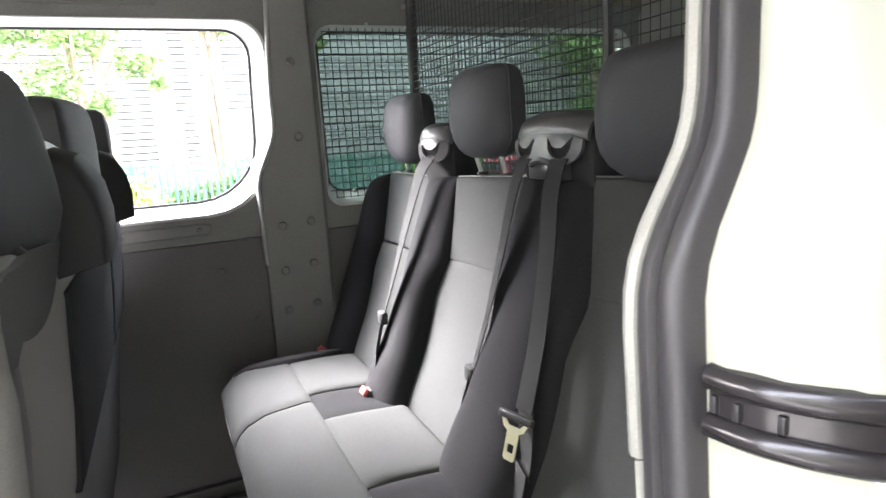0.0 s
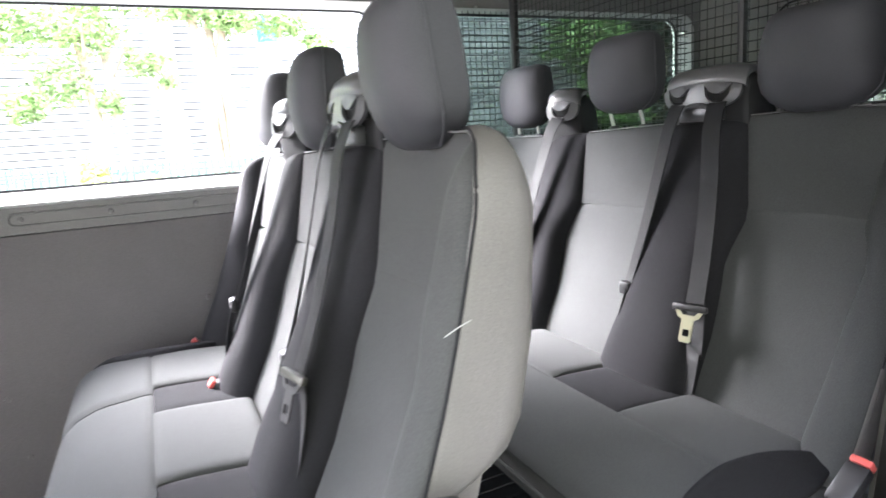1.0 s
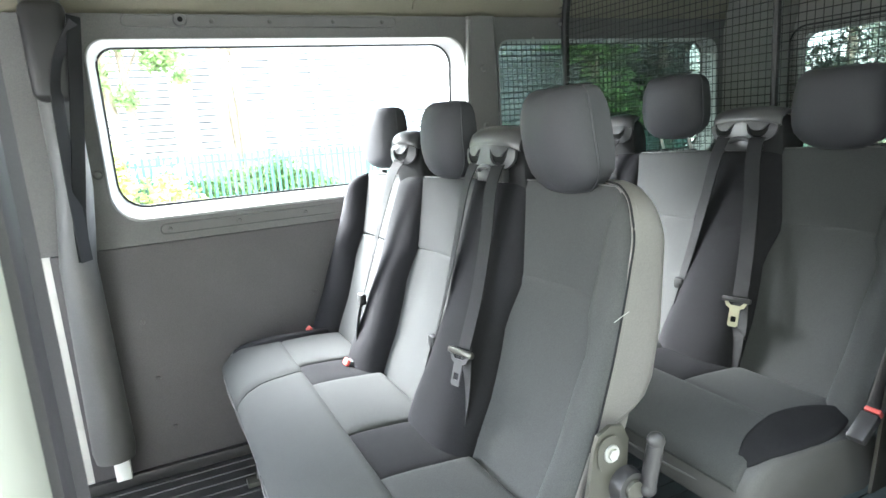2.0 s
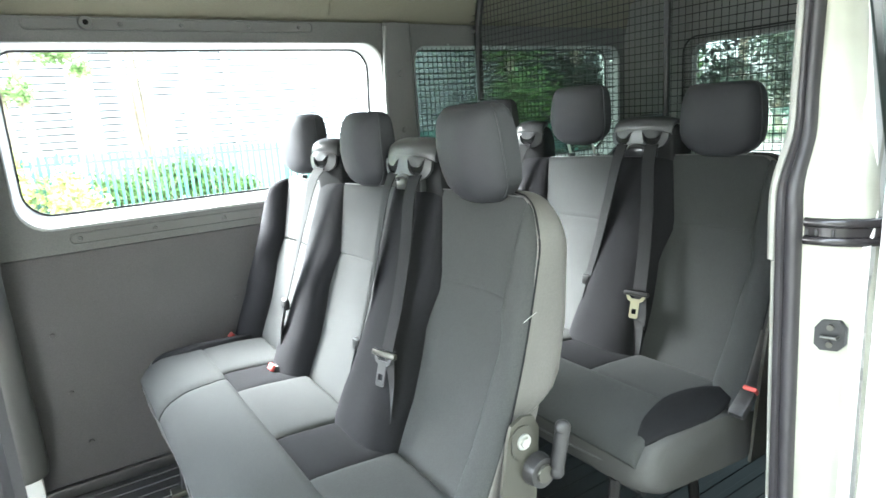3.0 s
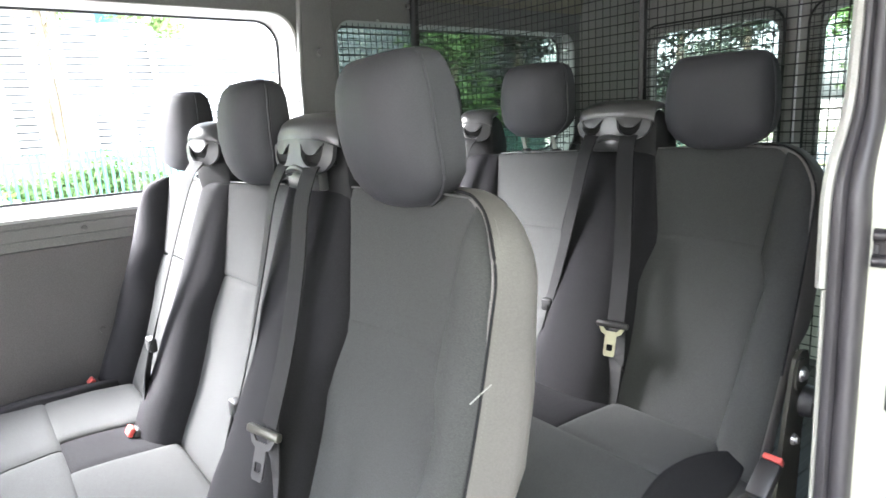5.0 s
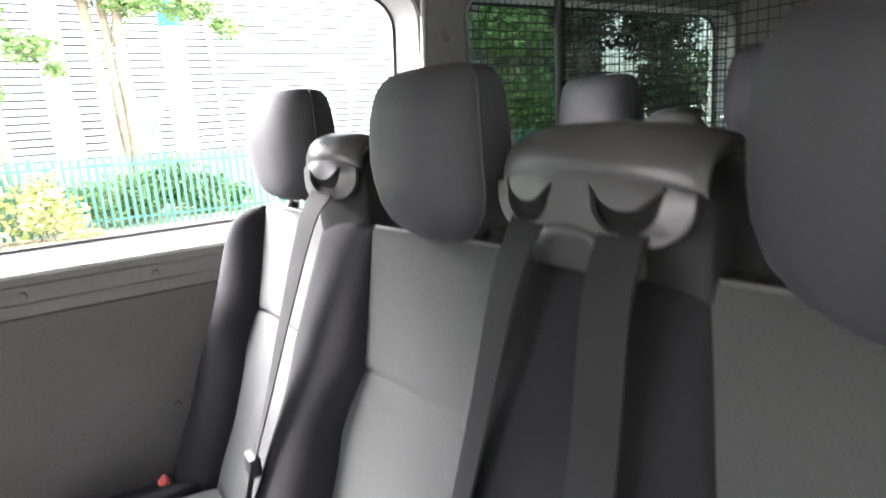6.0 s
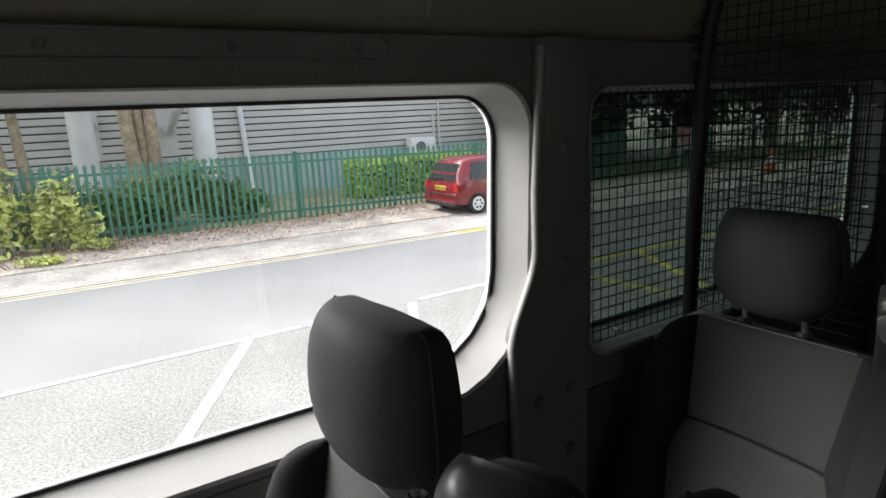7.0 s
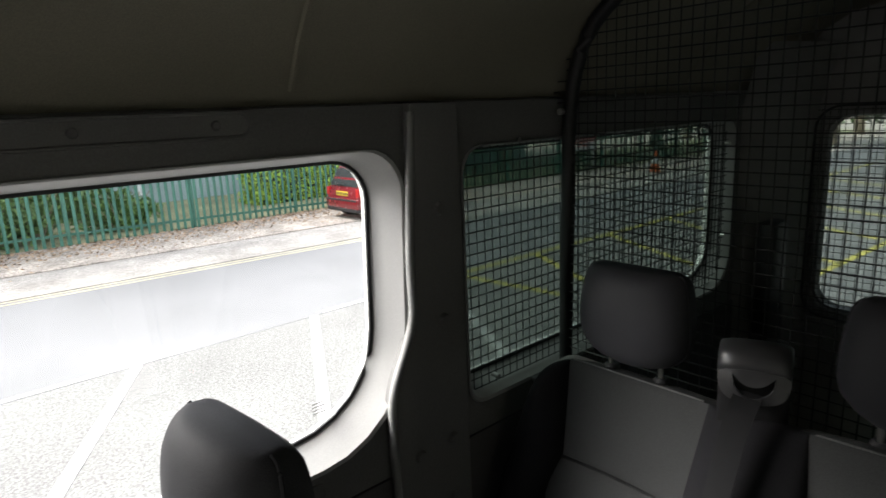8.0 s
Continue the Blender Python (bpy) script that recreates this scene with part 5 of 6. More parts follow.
LEAF_LIGHT = material("young_leaves", (0.50, 0.55, 0.17), 0.6, grain=0.2, grain_scale=9, stain=0.45, stain_scale=2.4, bump=0)
LEAF_TREE = material("tree_leaves", (0.20, 0.31, 0.10), 0.6, grain=0.2, grain_scale=9, stain=0.5, stain_scale=2.0, bump=0)
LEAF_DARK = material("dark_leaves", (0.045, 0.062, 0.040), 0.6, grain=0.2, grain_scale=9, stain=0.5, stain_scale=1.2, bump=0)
HEDGE = material("hedge_leaves", (0.40, 0.56, 0.10), 0.55, grain=0.25, grain_scale=12, stain=0.35, stain_scale=3, bump=0)
CARRED = material("red_car_paint", (0.17, 0.009, 0.014), 0.25, stain=0.08, bump=0, coat=0.6)
CARGLASS = material("car_glass", (0.03, 0.035, 0.035), 0.08, bump=0)
TYRE = material("tyre", (0.02, 0.02, 0.02), 0.8, bump=0)
YELLOWPLATE = material("yellow_plate", (0.55, 0.40, 0.03), 0.5, bump=0)
ORANGE = material("orange_cone", (0.65, 0.13, 0.03), 0.5, bump=0)
SIGNRED = material("sign_red", (0.5, 0.04, 0.03), 0.5, bump=0)
LAMPRED = material("lamp_red", (0.4, 0.02, 0.02), 0.2, bump=0)

G = GROUND
bm = bmesh.new()
loft(bm, [[(x, -400, G - 0.012), (x, 400, G - 0.012)] for x in (-400, 400)], closed=False, caps=False)
ground = setting(part("ground", bm, SOIL, smooth=False), "bare soil and litter ground reaching far out", "ground")
ground["kind"] = "structure"
setting(part("road", boxed(-60, 80, 7.80, 12.4, G - 0.1, G, 0), ASPHALT, smooth=False), "pale worn asphalt road beside the van", "road")
setting(part("car_park", boxed(-60, 80, -12, 7.798, G - 0.1, G - 0.002, 0), BAYSURF, smooth=False), "coarse asphalt of the parking bays", "road")
VY = lambda x: -0.080 * x


def skewed(x0, x1, ya, yb, z0, z1, step=1.0):
    bm = bmesh.new()
    n = max(int((x1 - x0) / step), 1)
    loft(bm, [[(x, ya + VY(x), z0), (x, yb + VY(x), z0), (x, yb + VY(x), z1), (x, ya + VY(x), z1)] for x in [x0 + (x1 - x0) * i / n for i in range(n + 1)]])
    return bm


setting(part("pavement", skewed(-40, 45, 11.86, 14.0, G - 0.1, G + 0.012), CONCRETE, smooth=False), "cracked pale concrete pavement beyond the road", "pavement")
setting(part("verge", skewed(-40, 45, 13.55, 15.9, G - 0.1, G + 0.03), SOIL, smooth=False), "brown verge with fallen leaves below the fence", "ground")
setting(part("lawn", skewed(-40, 45, 15.88, 21.5, G - 0.1, G + 0.04), GRASS, smooth=False), "dry grass strip behind the fence", "ground")


def line(name, pts, w, mat, label, z=0.004):
    bm = bmesh.new()
    (xa, ya), (xb, yb) = pts
    d = Vector((xb - xa, yb - ya, 0)).normalized()
    n = Vector((-d.y, d.x, 0)) * w / 2
    lo = [[p - n, p + n, p + n + Vector((0, 0, 0.006)), p - n + Vector((0, 0, 0.006))] for p in (Vector((xa, ya, G - 0.003)), Vector((xb, yb, G - 0.003)))]
    loft(bm, lo)
    return setting(part(name, bm, mat, smooth=False), label, "road marking")


line("bay_line", ((-14, 7.86), (1.50, 7.86)), 0.085, WHITELINE, "white painted line along the bays")
line("bay_line", ((3.1, 7.86), (4.4, 7.86)), 0.085, WHITELINE, "white painted line along the bays")
for off in (0.0, 0.16):
    line("yellow_line", ((-20, 11.64 + off + 0.085 * 20), (6.0, 11.64 + off - 0.085 * 6)), 0.055, YELLOWLINE, "faded double yellow line along the road")
    line("yellow_line", ((6.0, 11.13 + off), (40, 11.5 + off)), 0.075, YELLOWBAY, "double yellow line along the road")
for i in range(0, 3):
    x = 0.90 + 2.04 * i
    line("bay_divider", ((x, 7.80), (x - 2.4, 3.3)), 0.11, WHITELINE, "slanting white bay divider")
line("bay_divider", ((5.35, 7.95), (5.56, 6.0)), 0.10, YELLOWBAY, "short yellow line closing the first rear bay")
for i in range(3, 10):
    x = 0.96 + 2.04 * i
    line("bay_divider", ((x, 7.75), (x - 1.95, 3.95)), 0.10, YELLOWBAY, "slanting yellow bay divider")
line("yellow_line", ((5.0, 7.86), (24, 7.25)), 0.10, YELLOWBAY, "yellow line along the rear bays")
line("yellow_line", ((4.0, 4.30), (24, 3.0)), 0.10, YELLOWBAY, "yellow line along the rear bays")

# fallen leaves and twigs on the verge
rng = random.Random(5)
bm = bmesh.new()
for i in range(5200):
    x = rng.uniform(-6, 12)
    y = 15.75 + VY(x) * 0.55 - abs(rng.gauss(0, 0.75))
    s = rng.uniform(0.014, 0.045)
    a = rng.uniform(0, 6.28)
    z = G + 0.034
    tl = rng.uniform(0, 0.03)
    bm.faces.new([bm.verts.new((x + s * math.cos(a + k), y + s * 0.7 * math.sin(a + k), z + tl * (k > 2))) for k in (0, 1.57, 3.14, 4.71)])
tagged(part("fallen_leaves", bm, material("fallen_leaf", (0.46, 0.32, 0.21), 0.9, grain=0.5, grain_scale=14, stain=0.5, stain_scale=9, bump=0), smooth=False), label="brown fallen leaves scattered on the verge", category="leaves", kind="stuff")

# ---- palisade fence ----
FY = lambda x: 15.72 + VY(x) * 0.55
FTOP = 1.50
FZ = lambda x: -0.016 * (x - 1.0)
fence = thing("palisade_fence", (3.0, FY(3.0), G), label="green painted steel palisade fence along the verge", category="fence")
frel = Matrix.Translation((-3.0, -FY(3.0), -G))


def fpart(name, bm, label=""):
    ob = part(name, bm, FENCE, fence, label, smooth=False)
    ob.matrix_parent_inverse = frel
    return ob


def pale_mesh():
    bm = bmesh.new()
    w, d = 0.033, 0.012
    sec = [(-w, 0), (-w * 0.5, -d), (w * 0.5, -d), (w, 0), (w * 0.5, -d + 0.004), (-w * 0.5, -d + 0.004)]
    h = FTOP - G - 0.06
    rows = [[bm.verts.new((x, y, z)) for x, y in sec] for z in (0.0, h - 0.10)]
    tip = [bm.verts.new((x * 0.25, y, h)) for x, y in sec]
    rows.append(tip)
    for a, b in zip(rows, rows[1:]):
        for i in range(6):
            bm.faces.new((a[i], a[(i + 1) % 6], b[(i + 1) % 6], b[i]))
    for sgn in (-1, 1):
        bm.faces.new([bm.verts.new(p) for p in ((sgn * w, 0, h - 0.14), (sgn * w * 1.25, 0, h - 0.015), (sgn * w * 0.35, -d, h - 0.10))])
    me = bpy.data.meshes.new("pale")
    bm.to_mesh(me)
    bm.free()
    me.materials.append(FENCE)
    return me


pm = pale_mesh()
x = -9.0
k = 0
while x < 30:
    ob = new("pale", pm)
    ob.parent = fence
    ob.matrix_parent_inverse = frel
    ob.location = (x, FY(x) - 0.035, G + 0.06 + FZ(x))
    x += 0.152
    k += 1
px = -8.3
while px < 30:
    bm = boxed(px - 0.03, px + 0.03, FY(px) - 0.03, FY(px) + 0.06, G - 0.2, FTOP + 0.02 + FZ(px), 0)
    fpart("post", bm)
    px += 2.52
for z in (G + 0.28, FTOP - 0.22):
    bm = bmesh.new()
    loft(bm, [[(x, FY(x) - 0.02, z - 0.025 + FZ(x)), (x, FY(x) + 0.02, z - 0.025 + FZ(x)), (x, FY(x) + 0.02, z + 0.025 + FZ(x)), (x, FY(x) - 0.02, z + 0.025 + FZ(x))] for x in (-9, 0, 10, 20, 30)])
    fpart("rail", bm)

# ---- clad building ----
BY = 21.0
bld = thing("clad_building", (4, BY, G), label="long grey building with horizontal metal cladding", category="building")
brel = Matrix.Translation((-4, -BY, -G))


def bpart(name, bm, mat, label="", smooth=False):
    ob = part(name, bm, mat, bld, label, smooth=smooth)
    ob.matrix_parent_inverse = brel
    return ob


bpart("wall", boxed(-22, 22, BY + 0.05, BY + 9, G, 9.5), CLAD_JOINT)
bpart("plinth", boxed(-22, 22, BY - 0.02, BY + 0.06, G, 1.12), PLINTH)
for i in range(40):
    z = 1.15 + i * 0.205
    bpart("cladding_board", boxed(-22, 22, BY - 0.015, BY + 0.055, z, z + 0.166, 0.010, 1), CLAD)
bpart("roof_edge", boxed(-22.2, 22.2, BY - 0.2, BY + 9.2, 9.4, 9.7), WHITE_STEEL)
bm = bmesh.new()
cyl(bm, (4.66, BY - 0.10, 0.2), (4.22, BY - 0.10, 9.4), 0.085, 12)
bpart("downpipe", bm, WHITE_STEEL, "white downpipe", True)
for x, z1 in ((11.75, 3.2), (11.5, 2.2)):
    bm = bmesh.new()
    cyl(bm, (x, BY - 0.08, 1.0), (x, BY - 0.08, z1), 0.05, 8)
    bpart("vent_pipe", bm, CLAD)


def round_column(x, y, r, blue, arm, label):
    c = thing("duct_stack", (x, y, G), label=label, category="duct")
    bm = bmesh.new()
    cyl(bm, (0, 0, 0), (0, 0, 4.62 - G if blue else 9.0), r, 24)
    part("stack", bm, WHITE_STEEL, c)
    if blue:
        bm = bmesh.new()
        cyl(bm, (0, 0, 4.62 - G), (0, 0, 5.35 - G), r * 0.96, 24)
        part("blue_band", bm, BLUE_STEEL, c, "blue painted band")
        bm = bmesh.new()
        cyl(bm, (0, 0, 5.35 - G), (0, 0, 9.0), r, 24)
        part("upper_stack", bm, WHITE_STEEL, c)
    for z in (1.6, 3.4):
        bm = bmesh.new()
        cyl(bm, (0, 0, z), (0, 0, z + 0.05), r * 1.04, 24)
        part("joint_ring", bm, WHITE_STEEL, c)
    bm = bmesh.new()
    pts = smooth_path([(-r * 0.3, 0.3, 2.9), (-r * 1.2, 0.25, 2.95), (-r * 1.75, 0.55, 2.7), (-r * 1.7, BY - y, 2.2)], 6) if arm else [(r * 0.5, 0.3, 2.7), (r * 1.3, BY - y, 2.5)]
    tube(bm, pts, r * 0.45, 14)
    part("branch", bm, WHITE_STEEL, c)
    part("wall_plate", boxed(-r * 3.0 if arm else r * 0.6, -r * 1.0 if arm else r * 1.8, BY - y - 0.06, BY - y - 0.02, 1.5, 3.0), CLAD, c)
    return c


round_column(2.98, 18.9, 0.30, True, True, "white steel duct stack with a blue top")
round_column(0.16, 18.9, 0.29, False, False, "thick white steel duct stack")

# air conditioner on the wall
ac = thing("air_conditioner", (10.75, BY - 0.4, 0.74), label="white outdoor air conditioner unit with a round fan", category="air conditioner")
part("case", boxed(-0.51, 0.51, -0.2, 0.2, 0, 0.66, 0.03), WHITE_STEEL, ac)
bm = bmesh.new()
cyl(bm, (-0.12, -0.215, 0.33), (-0.12, -0.19, 0.33), 0.21, 24)
part("fan_opening", bm, PLASTIC, ac)
bm = bmesh.new()
for r in (0.07, 0.135, 0.20):
    tube(bm, [(-0.12 + r * math.cos(a), -0.225, 0.33 + r * math.sin(a)) for a in [2 * math.pi * k / 20 for k in range(20)]], 0.008, 4, closed=True)
part("fan_guard", bm, WHITE_STEEL, ac)
part("bracket", boxed(-0.42, 0.42, -0.15, 0.38, -0.06, 0.0), WHITE_STEEL, ac)

# ---- plants ----


def leaf_cloud(bm, rng, centre, radii, count, size, gap=0.55):
    """Many small bent leaves in an uneven cloud round a centre."""
    c = Vector(centre)
    for i in range(count):
        d = Vector((rng.gauss(0, 1), rng.gauss(0, 1), rng.gauss(0, 1))).normalized()
        r = rng.random() ** 0.45
        w = 0.75 + 0.5 * noise.noise(d * 2.3 + c)
        p = c + Vector((d.x * radii[0], d.y * radii[1], d.z * radii[2])) * r * w
        if noise.noise(p * 1.7) < -gap:
            continue
        s = size * rng.uniform(0.6, 1.3)
        u = Vector((rng.gauss(0, 1), rng.gauss(0, 1), rng.gauss(0, 0.6))).normalized()
        v = u.cross(Vector((rng.gauss(0, 1), rng.gauss(0, 1), rng.gauss(0, 1)))).normalized()
        n = u.cross(v)
        pts = [p - u * s, p + v * s * 0.45 + n * s * 0.12, p + u * s, p - v * s * 0.45 + n * s * 0.12]
        bm.faces.new([bm.verts.new(q) for q in pts])


def tree(x, y, stems, crown, leaf, mat, label, seed, bark=BARK):
    """Tapered leaning stems with limbs and a crown of leaf clumps."""
    rng = random.Random(seed)
    t = thing("tree", (x, y, G), label=label, category="tree")
    for dx, dy, r, top, lean_x in stems:
        bm = bmesh.new()
        pts = smooth_path([(dx, dy, -0.1), (dx + lean_x * 0.25 + rng.uniform(-0.05, 0.05), dy, top * 0.3), (dx + lean_x * 0.6, dy + rng.uniform(-0.1, 0.1), top * 0.65), (dx + lean_x, dy, top)], 5)
        n = 10 if r > 0.22 or seed > 99 else 28
        loops = []
        for i, p in enumerate(pts):
            rr = r * (1.15 - 0.65 * i / len(pts))
            loops.append([p + Vector((rr * math.cos(2 * math.pi * k / n) * (1 + 0.12 * noise.noise(Vector((k, i * 0.4, seed)))), rr * math.sin(2 * math.pi * k / n) * (1 + 0.12 * noise.noise(Vector((k, i * 0.4, seed + 9)))), 0)) for k in range(n)])
        loft(bm, loops)
        part("trunk", bm, bark, t)
        for q in range(3):
            a = rng.uniform(0, 6.28)
            bm = bmesh.new()
            s = pts[int(len(pts) * rng.uniform(0.6, 0.9))]
            e = s + Vector((math.cos(a) * 1.2, math.sin(a) * 1.2, rng.uniform(0.6, 1.6)))
            loft(bm, [[p + Vector((w * math.cos(2 * math.pi * k / 6), w * math.sin(2 * math.pi * k / 6), 0)) for k in range(6)] for p, w in ((s, r * 0.4), ((s + e) / 2 + Vector((0, 0, 0.15)), r * 0.28), (e, r * 0.1))])
            part("limb", bm, bark, t)
    bm = bmesh.new()
    for cx, cy, cz, rx, rz, count in crown:
        leaf_cloud(bm, rng, (cx, cy, cz), (rx, rx, rz), count, leaf)
    part("crown", bm, mat, t, smooth=False)
    return t


def bush(name, x, y, radii, count, leaf, mat, label, seed, lumps=5):
    rng = random.Random(seed)
    b = thing(name, (x, y, G), label=label, category="bush")
    bm = bmesh.new()
    for i in range(lumps):
        c = (rng.uniform(-0.6, 0.6) * radii[0], rng.uniform(-0.5, 0.5) * radii[1], radii[2] * rng.uniform(0.35, 0.75))
        leaf_cloud(bm, rng, c, (radii[0] * 0.6, radii[1] * 0.7, radii[2] * 0.5), count // lumps, leaf)
    part("foliage", bm, mat, b, smooth=False)
    bm = bmesh.new()
    for i in range(9):
        a, w = rng.uniform(0, 6.28), rng.uniform(0.3, 0.75)
        tube(bm, smooth_path([(0.1 * math.cos(a), 0.1 * math.sin(a), -0.05), (radii[0] * 0.5 * w * math.cos(a), radii[1] * 0.5 * w * math.sin(a), radii[2] * 0.45), (radii[0] * w * math.cos(a), radii[1] * w * math.sin(a), radii[2] * rng.uniform(0.75, 0.98))], 3), 0.010, 5)
    part("stems", bm, BARK, b)
    return b


# clumps of the two crowns: place, height, spread, depth, leaves
def clumps(x0, rows):
    return [(x - x0, -0.3, z - G, r, h, n) for x, z, r, h, n in rows]


tree(1.30, 17.4, ((-0.13, 0, 0.165, 6.5, -0.42), (0.04, 0.12, 0.13, 6.8, -0.12), (0.19, 0, 0.15, 6.6, 0.05)), clumps(1.30, ((0.6, 5.3, 1.2, 0.7, 1500), (1.8, 4.95, 1.0, 0.5, 1300), (3.1, 4.8, 0.9, 0.4, 1000), (3.9, 4.4, 0.5, 0.35, 450), (1.3, 6.3, 2.6, 1.2, 2600))), 0.08, LEAF_TREE, "three-stemmed tree with pale bark behind the fence", 3)
tree(-1.2, 17.2, ((-0.16, 0, 0.15, 5.5, -0.45), (0.20, 0.1, 0.12, 5.5, -0.30)), clumps(-1.2, ((-3.1, 4.7, 1.3, 0.9, 1900), (-1.6, 4.6, 1.3, 0.8, 1900), (-2.2, 3.4, 0.9, 0.7, 1300), (-1.2, 2.95, 0.45, 0.4, 350), (-3.0, 2.9, 0.7, 0.5, 700), (-0.35, 3.85, 0.7, 0.42, 800), (0.1, 3.4, 0.3, 0.25, 220), (-1.0, 5.6, 1.8, 0.8, 1900))), 0.08, LEAF_TREE, "two-stemmed tree with light green leaves behind the fence", 4)
tree(-6.5, 17.8, ((0, 0, 0.2, 6.5, 0.2),), ((0, 0, 4.6, 2.2, 1.6, 3200), (1.5, -0.5, 3.6, 1.2, 0.9, 1300)), 0.09, LEAF_LIGHT, "light green tree behind the fence", 8)
bush("bush", -1.72, 15.35, (0.85, 0.45, 1.85), 1500, 0.095, LEAF_LIGHT, "light green leafy bush in front of the fence", 11)
bush("bush", -0.62, 15.30, (0.72, 0.40, 1.40), 1150, 0.09, LEAF_LIGHT, "light green leafy bush in front of the fence", 12)
bush("bush", -4.4, 15.5, (1.1, 0.5, 1.5), 1500, 0.09, LEAF_LIGHT, "light green leafy bush in front of the fence", 13)
bush("weed", 0.15, 14.75, (0.35, 0.3, 0.30), 260, 0.05, LEAF_LIGHT, "low weeds at the edge of the verge", 14, 3)
bush("weed", -1.4, 14.1, (0.9, 0.25, 0.20), 420, 0.045, LEAF_LIGHT, "low weeds at the edge of the verge", 15, 4)
bush("shrub", 1.35, 16.6, (1.5, 0.5, 1.40), 4200, 0.08, LEAF, "green shrub growing behind the fence", 16, 7)
bush("shrub", 3.0, 16.6, (1.1, 0.5, 0.95), 2200, 0.08, LEAF, "green shrub growing behind the fence", 17, 6)
bush("shrub", -0.5, 16.7, (1.2, 0.5, 1.2), 2600, 0.06, LEAF, "green shrub growing behind the fence", 18, 6)


def hedge(name, x0, x1, y0, y1, h, count, mat, label, seed, leaf=0.055):
    rng = random.Random(seed)
    hd = thing(name, ((x0 + x1) / 2, (y0 + y1) / 2, G), label=label, category="hedge")
    bm = bmesh.new()
    L, D = (x1 - x0) / 2, (y1 - y0) / 2
    for i in range(count):
        f = rng.choice(("front", "top", "top", "front", "back", "end"))
        u, v, w = rng.uniform(-L, L), rng.uniform(-D, D), rng.uniform(0.02, h)
        if f == "front":
            v = -D
        elif f == "back":
            v = D
        elif f == "top":
            w = h
        else:
            u = rng.choice((-L, L))
        p = Vector((u, v, w))
        p += Vector((rng.gauss(0, 0.05), rng.gauss(0, 0.05), rng.gauss(0, 0.05))) * (1 + 0.8 * noise.noise(p * 1.5))
        s = leaf * rng.uniform(0.6, 1.3)
        a = Vector((rng.gauss(0, 1), rng.gauss(0, 1), rng.gauss(0, 1))).normalized()
        b = a.cross(Vector((rng.gauss(0, 1), rng.gauss(0, 1), rng.gauss(0, 1)))).normalized()
        bm.faces.new([bm.verts.new(q) for q in (p - a * s, p + b * s * 0.5, p + a * s, p - b * s * 0.5)])
    part("foliage", bm, mat, hd, smooth=False)
    part("core", boxed(-L + 0.1, L - 0.1, -D + 0.1, D - 0.1, 0, h - 0.1, 0.1), mat if h > 3 else LEAF_DARK, hd)
    return hd


hedge("hedge", 6.75, 10.9, 17.3, 18.5, 1.06, 8500, HEDGE, "clipped bright green hedge behind the fence", 21)
# dark woods past the building, and round the car park behind the van
spots = [(14.5, 18.6), (18, 18.5), (21, 17.5), (24, 19), (27, 17), (30, 15), (32, 11), (33, 7), (34, 3), (33, -1), (31, -5), (28, -9), (23, -11), (36, 20), (40, 12), (42, 5), (40, -4)]
for i, (x, y) in enumerate(spots):
    rng = random.Random(100 + i)
    h = rng.uniform(7.5, 10)
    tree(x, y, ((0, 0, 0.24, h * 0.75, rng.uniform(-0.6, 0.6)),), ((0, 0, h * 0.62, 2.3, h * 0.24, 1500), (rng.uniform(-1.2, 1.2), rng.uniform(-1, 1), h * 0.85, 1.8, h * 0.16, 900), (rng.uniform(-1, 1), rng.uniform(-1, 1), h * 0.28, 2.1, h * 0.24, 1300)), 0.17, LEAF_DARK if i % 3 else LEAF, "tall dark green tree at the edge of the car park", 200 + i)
# out of view: trees hinted at by a reflection, sized and darkened to dim the doorway
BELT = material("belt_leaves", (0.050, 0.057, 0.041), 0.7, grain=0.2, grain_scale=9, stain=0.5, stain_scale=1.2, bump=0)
hedge("tree_belt", -12, 14, -3.6, -2.2, 6.8, 10000, BELT, "unseen dark green belt of trees added to dim the door side", 31, 0.16)

# ---- red hatchback ----
car = thing("parked_car", (7.02, 13.50, G), label="red hatchback parked on the pavement, rear towards the van", category="car")
HW = 0.76
sec = [  # x from the rear, low, belt and roof heights, half width share at belt and roof
    (0.00, 0.34, 0.66, 0.70, 0.93, 0.90), (0.06, 0.30, 0.74, 0.80, 0.97, 0.92), (0.14, 0.28, 0.82, 1.05, 0.99, 0.80), (0.34, 0.27, 0.84, 1.34, 1.0, 0.74), (0.60, 0.26, 0.85, 1.40, 1.0, 0.73), (1.30, 0.26, 0.85, 1.42, 1.0, 0.73), (1.80, 0.26, 0.85, 1.38, 1.0, 0.72), (2.45, 0.26, 0.85, 1.00, 1.0, 0.85), (2.70, 0.27, 0.83, 0.88, 0.99, 0.90), (3.20, 0.30, 0.70, 0.74, 0.94, 0.85), (3.40, 0.36, 0.55, 0.60, 0.85, 0.80)]
bm = bmesh.new()
loft(bm, [[(x, -HW * a * 0.96, lo), (x, -HW * a, (lo + be) / 2), (x, -HW * a * 0.98, be), (x, -HW * b, ro - 0.05), (x, -HW * b * 0.86, ro), (x, HW * b * 0.86, ro), (x, HW * b, ro - 0.05), (x, HW * a * 0.98, be), (x, HW * a, (lo + be) / 2), (x, HW * a * 0.96, lo)] for x, lo, be, ro, a, b in sec])
part("body", bm, CARRED, car)
bm = bmesh.new()
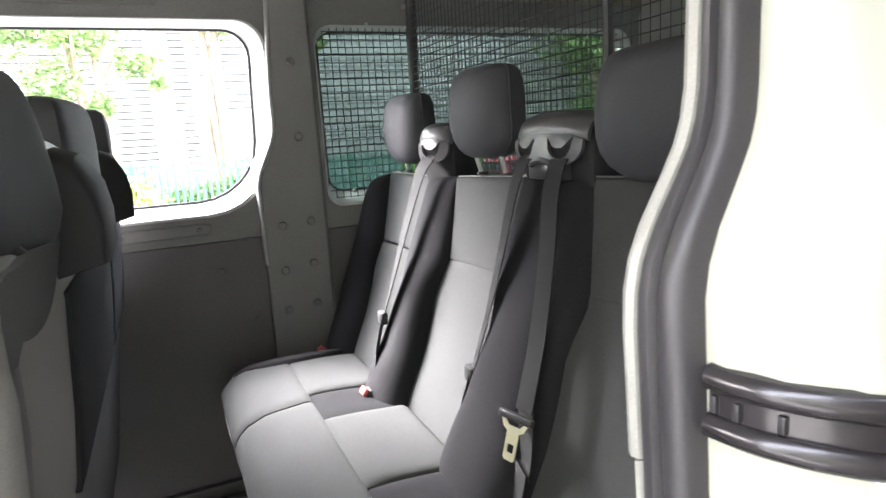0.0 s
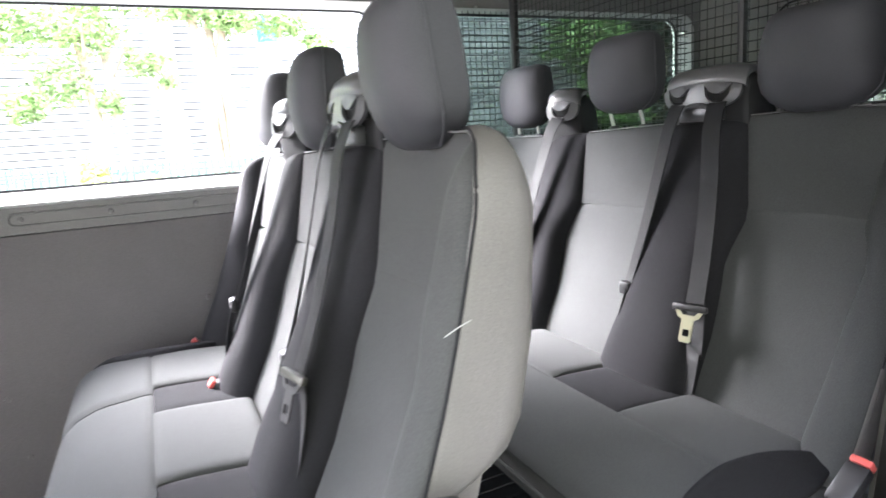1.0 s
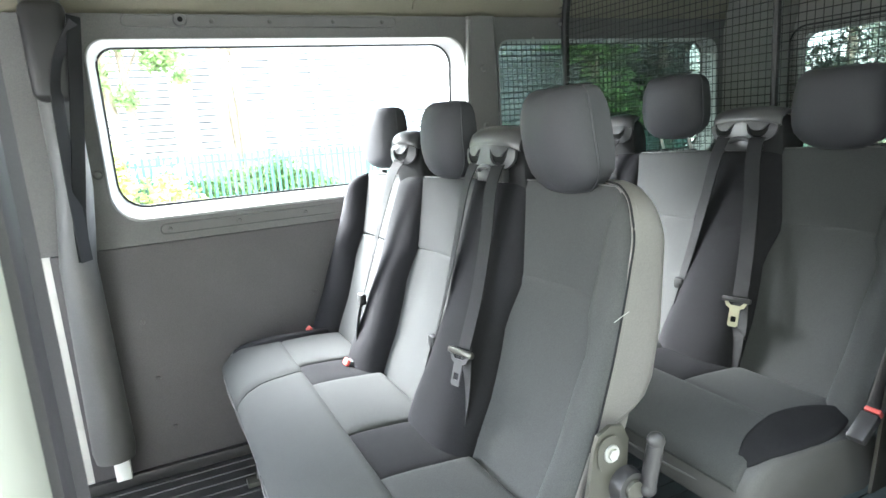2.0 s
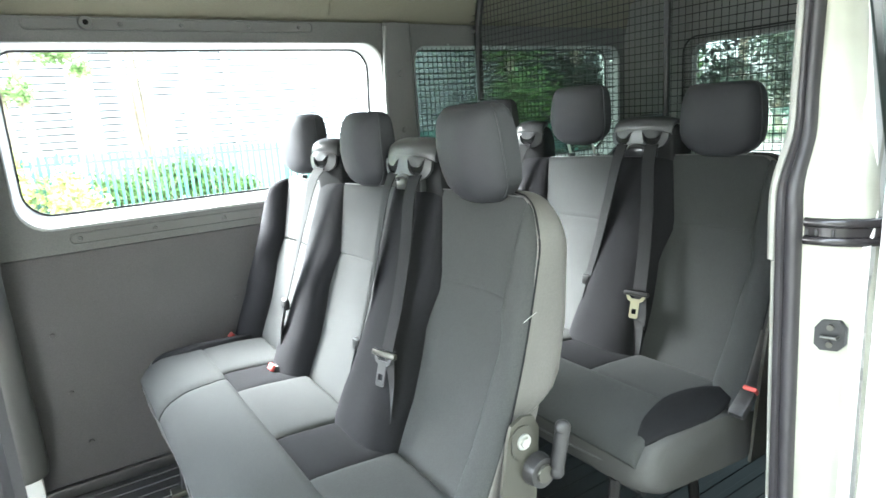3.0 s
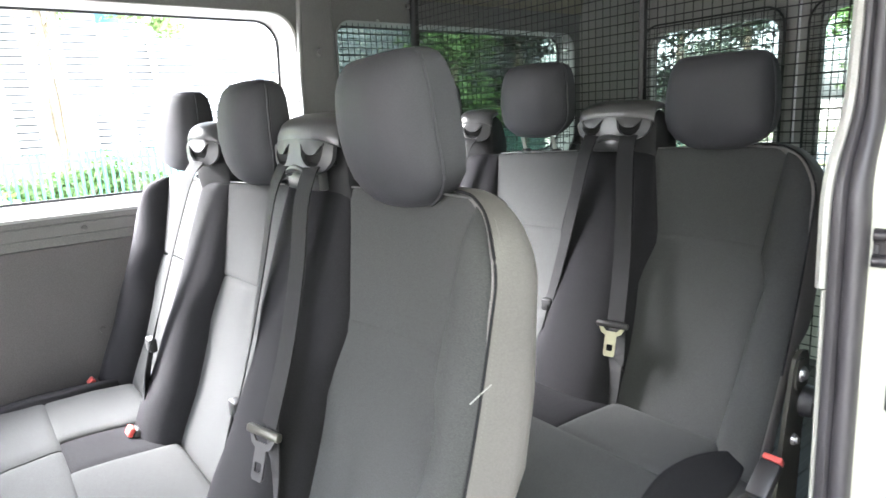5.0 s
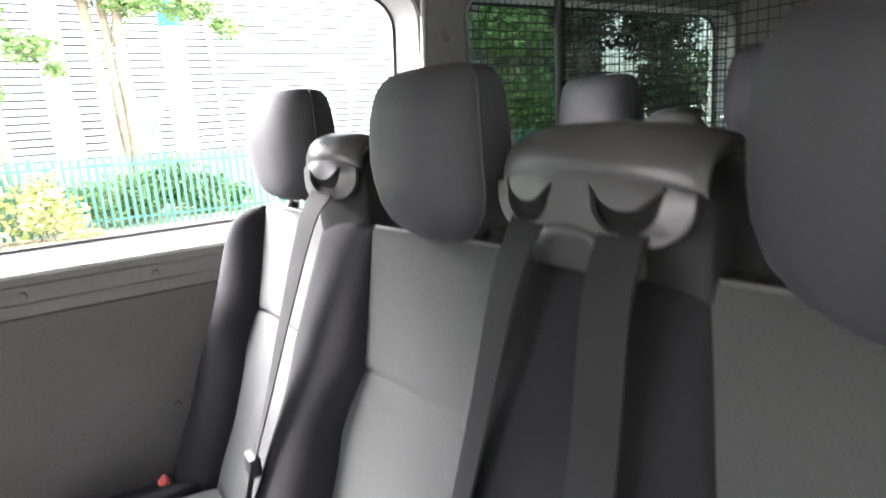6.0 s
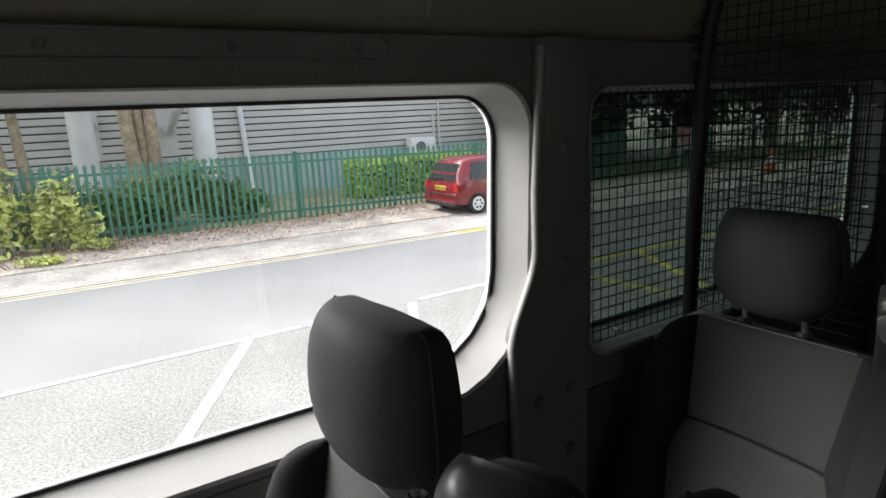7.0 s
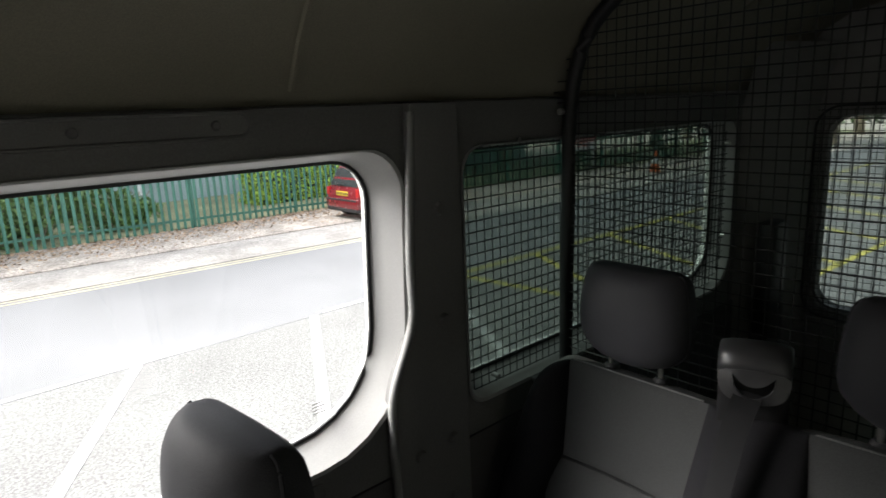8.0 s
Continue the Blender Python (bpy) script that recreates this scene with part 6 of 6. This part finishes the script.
loft(bm, [[(0.12, -0.60, 0.85), (0.30, -0.50, 1.27), (0.30, 0.50, 1.27), (0.12, 0.60, 0.85)], [(0.060, -0.60, 0.85), (0.235, -0.50, 1.27), (0.235, 0.50, 1.27), (0.060, 0.60, 0.85)]])
part("rear_window", bm, CARGLASS, car)
for s in (-1, 1):
    for x0, x1, xt0, xt1 in ((0.42, 1.10, 0.55, 1.08), (1.20, 2.15, 1.18, 1.80)):
        bm = bmesh.new()
        yb, yt = s * HW * 1.004, s * HW * 0.775
        loft(bm, [[(x0, yb * d, 0.88), (x1, yb * d, 0.88), (xt1, yt * d, 1.30), (xt0, yt * d, 1.30)] for d in (0.98, 1.012)])
        part("side_window", bm, CARGLASS, car)
    part("tail_lamp", boxed(-0.002, 0.06, s * 0.66 - 0.07, s * 0.66 + 0.07, 0.60, 0.82, 0.015), LAMPRED, car)
    for wx in (0.62, 2.78):
        wh = new("wheel")
        wh.parent = car
        bm = bmesh.new()
        cyl(bm, (wx, s * (HW - 0.17), 0.27), (wx, s * (HW + 0.005), 0.27), 0.27, 24)
        part("tyre", bm, TYRE, wh)
        bm = bmesh.new()
        cyl(bm, (wx, s * (HW - 0.02), 0.27), (wx, s * (HW + 0.015), 0.27), 0.19, 20, 0.17)
        part("rim", bm, WHITE_STEEL, wh)
        for k in range(6):
            a = k * math.pi / 3
            bm = bmesh.new()
            cyl(bm, (wx + 0.10 * math.cos(a), s * (HW + 0.012), 0.27 + 0.10 * math.sin(a)), (wx + 0.10 * math.cos(a), s * (HW + 0.018), 0.27 + 0.10 * math.sin(a)), 0.032, 8)
            part("rim_hole", bm, TYRE, wh)
part("bumper", boxed(-0.06, 0.16, -HW * 0.95, HW * 0.95, 0.30, 0.56, 0.05), CARRED, car)
part("bumper_strip", boxed(-0.068, 0.02, -HW * 0.9, HW * 0.9, 0.50, 0.545, 0.01), TYRE, car)
pl = part("number_plate", boxed(-0.008, 0.03, -0.26, 0.26, 0.62, 0.73, 0.004), YELLOWPLATE, car, "yellow rear number plate")
for i in range(7):
    y = 0.22 - i * 0.072 + (0.0 if i < 4 else -0.02)
    part("plate_bar", boxed(-0.0105, -0.006, y - 0.022, y + 0.018, 0.645, 0.705), TYRE, pl)
part("rear_wiper", boxed(0.045, 0.075, -0.02, 0.32, 0.885, 0.905), TYRE, car)
part("lower_valance", boxed(-0.05, 0.20, -HW * 0.9, HW * 0.9, 0.22, 0.34, 0.03), TYRE, car)

car.scale = (0.93, 0.93, 0.92)

# ---- sign and cone ----
sg = thing("fence_sign", (17.9, 14.6, G), label="white and red notice board on posts", category="sign")
part("board", boxed(-0.75, 0.75, -0.02, 0.0, 0.75, 1.45), WHITE_STEEL, sg)
part("red_band", boxed(-0.73, 0.73, -0.026, -0.021, 1.15, 1.43), SIGNRED, sg)
for z, n in ((1.34, 5), (1.22, 6), (1.02, 7), (0.90, 6)):
    for i in range(n):
        part("text_bar", boxed(-0.62 + i * 1.24 / n, -0.62 + (i + 0.7) * 1.24 / n, -0.031, -0.027, z, z + 0.06), WHITE_STEEL if z > 1.15 else SIGNRED, sg)
for s in (-0.6, 0.6):
    part("post", boxed(s - 0.03, s + 0.03, 0.002, 0.06, 0, 1.5), CLAD, sg)
cone = thing("traffic_cone", (18.6, 12.2, G), label="orange and white traffic cone on the road edge", category="cone")
bm = bmesh.new()
cyl(bm, (0, 0, 0.04), (0, 0, 0.75), 0.17, 16, 0.035)
part("cone_body", bm, ORANGE, cone)
bm = bmesh.new()
cyl(bm, (0, 0, 0.32), (0, 0, 0.56), 0.122, 16, 0.078)
part("band", bm, WHITE_STEEL, cone)
part("foot", boxed(-0.22, 0.22, -0.22, 0.22, 0, 0.045, 0.01), TYRE, cone)
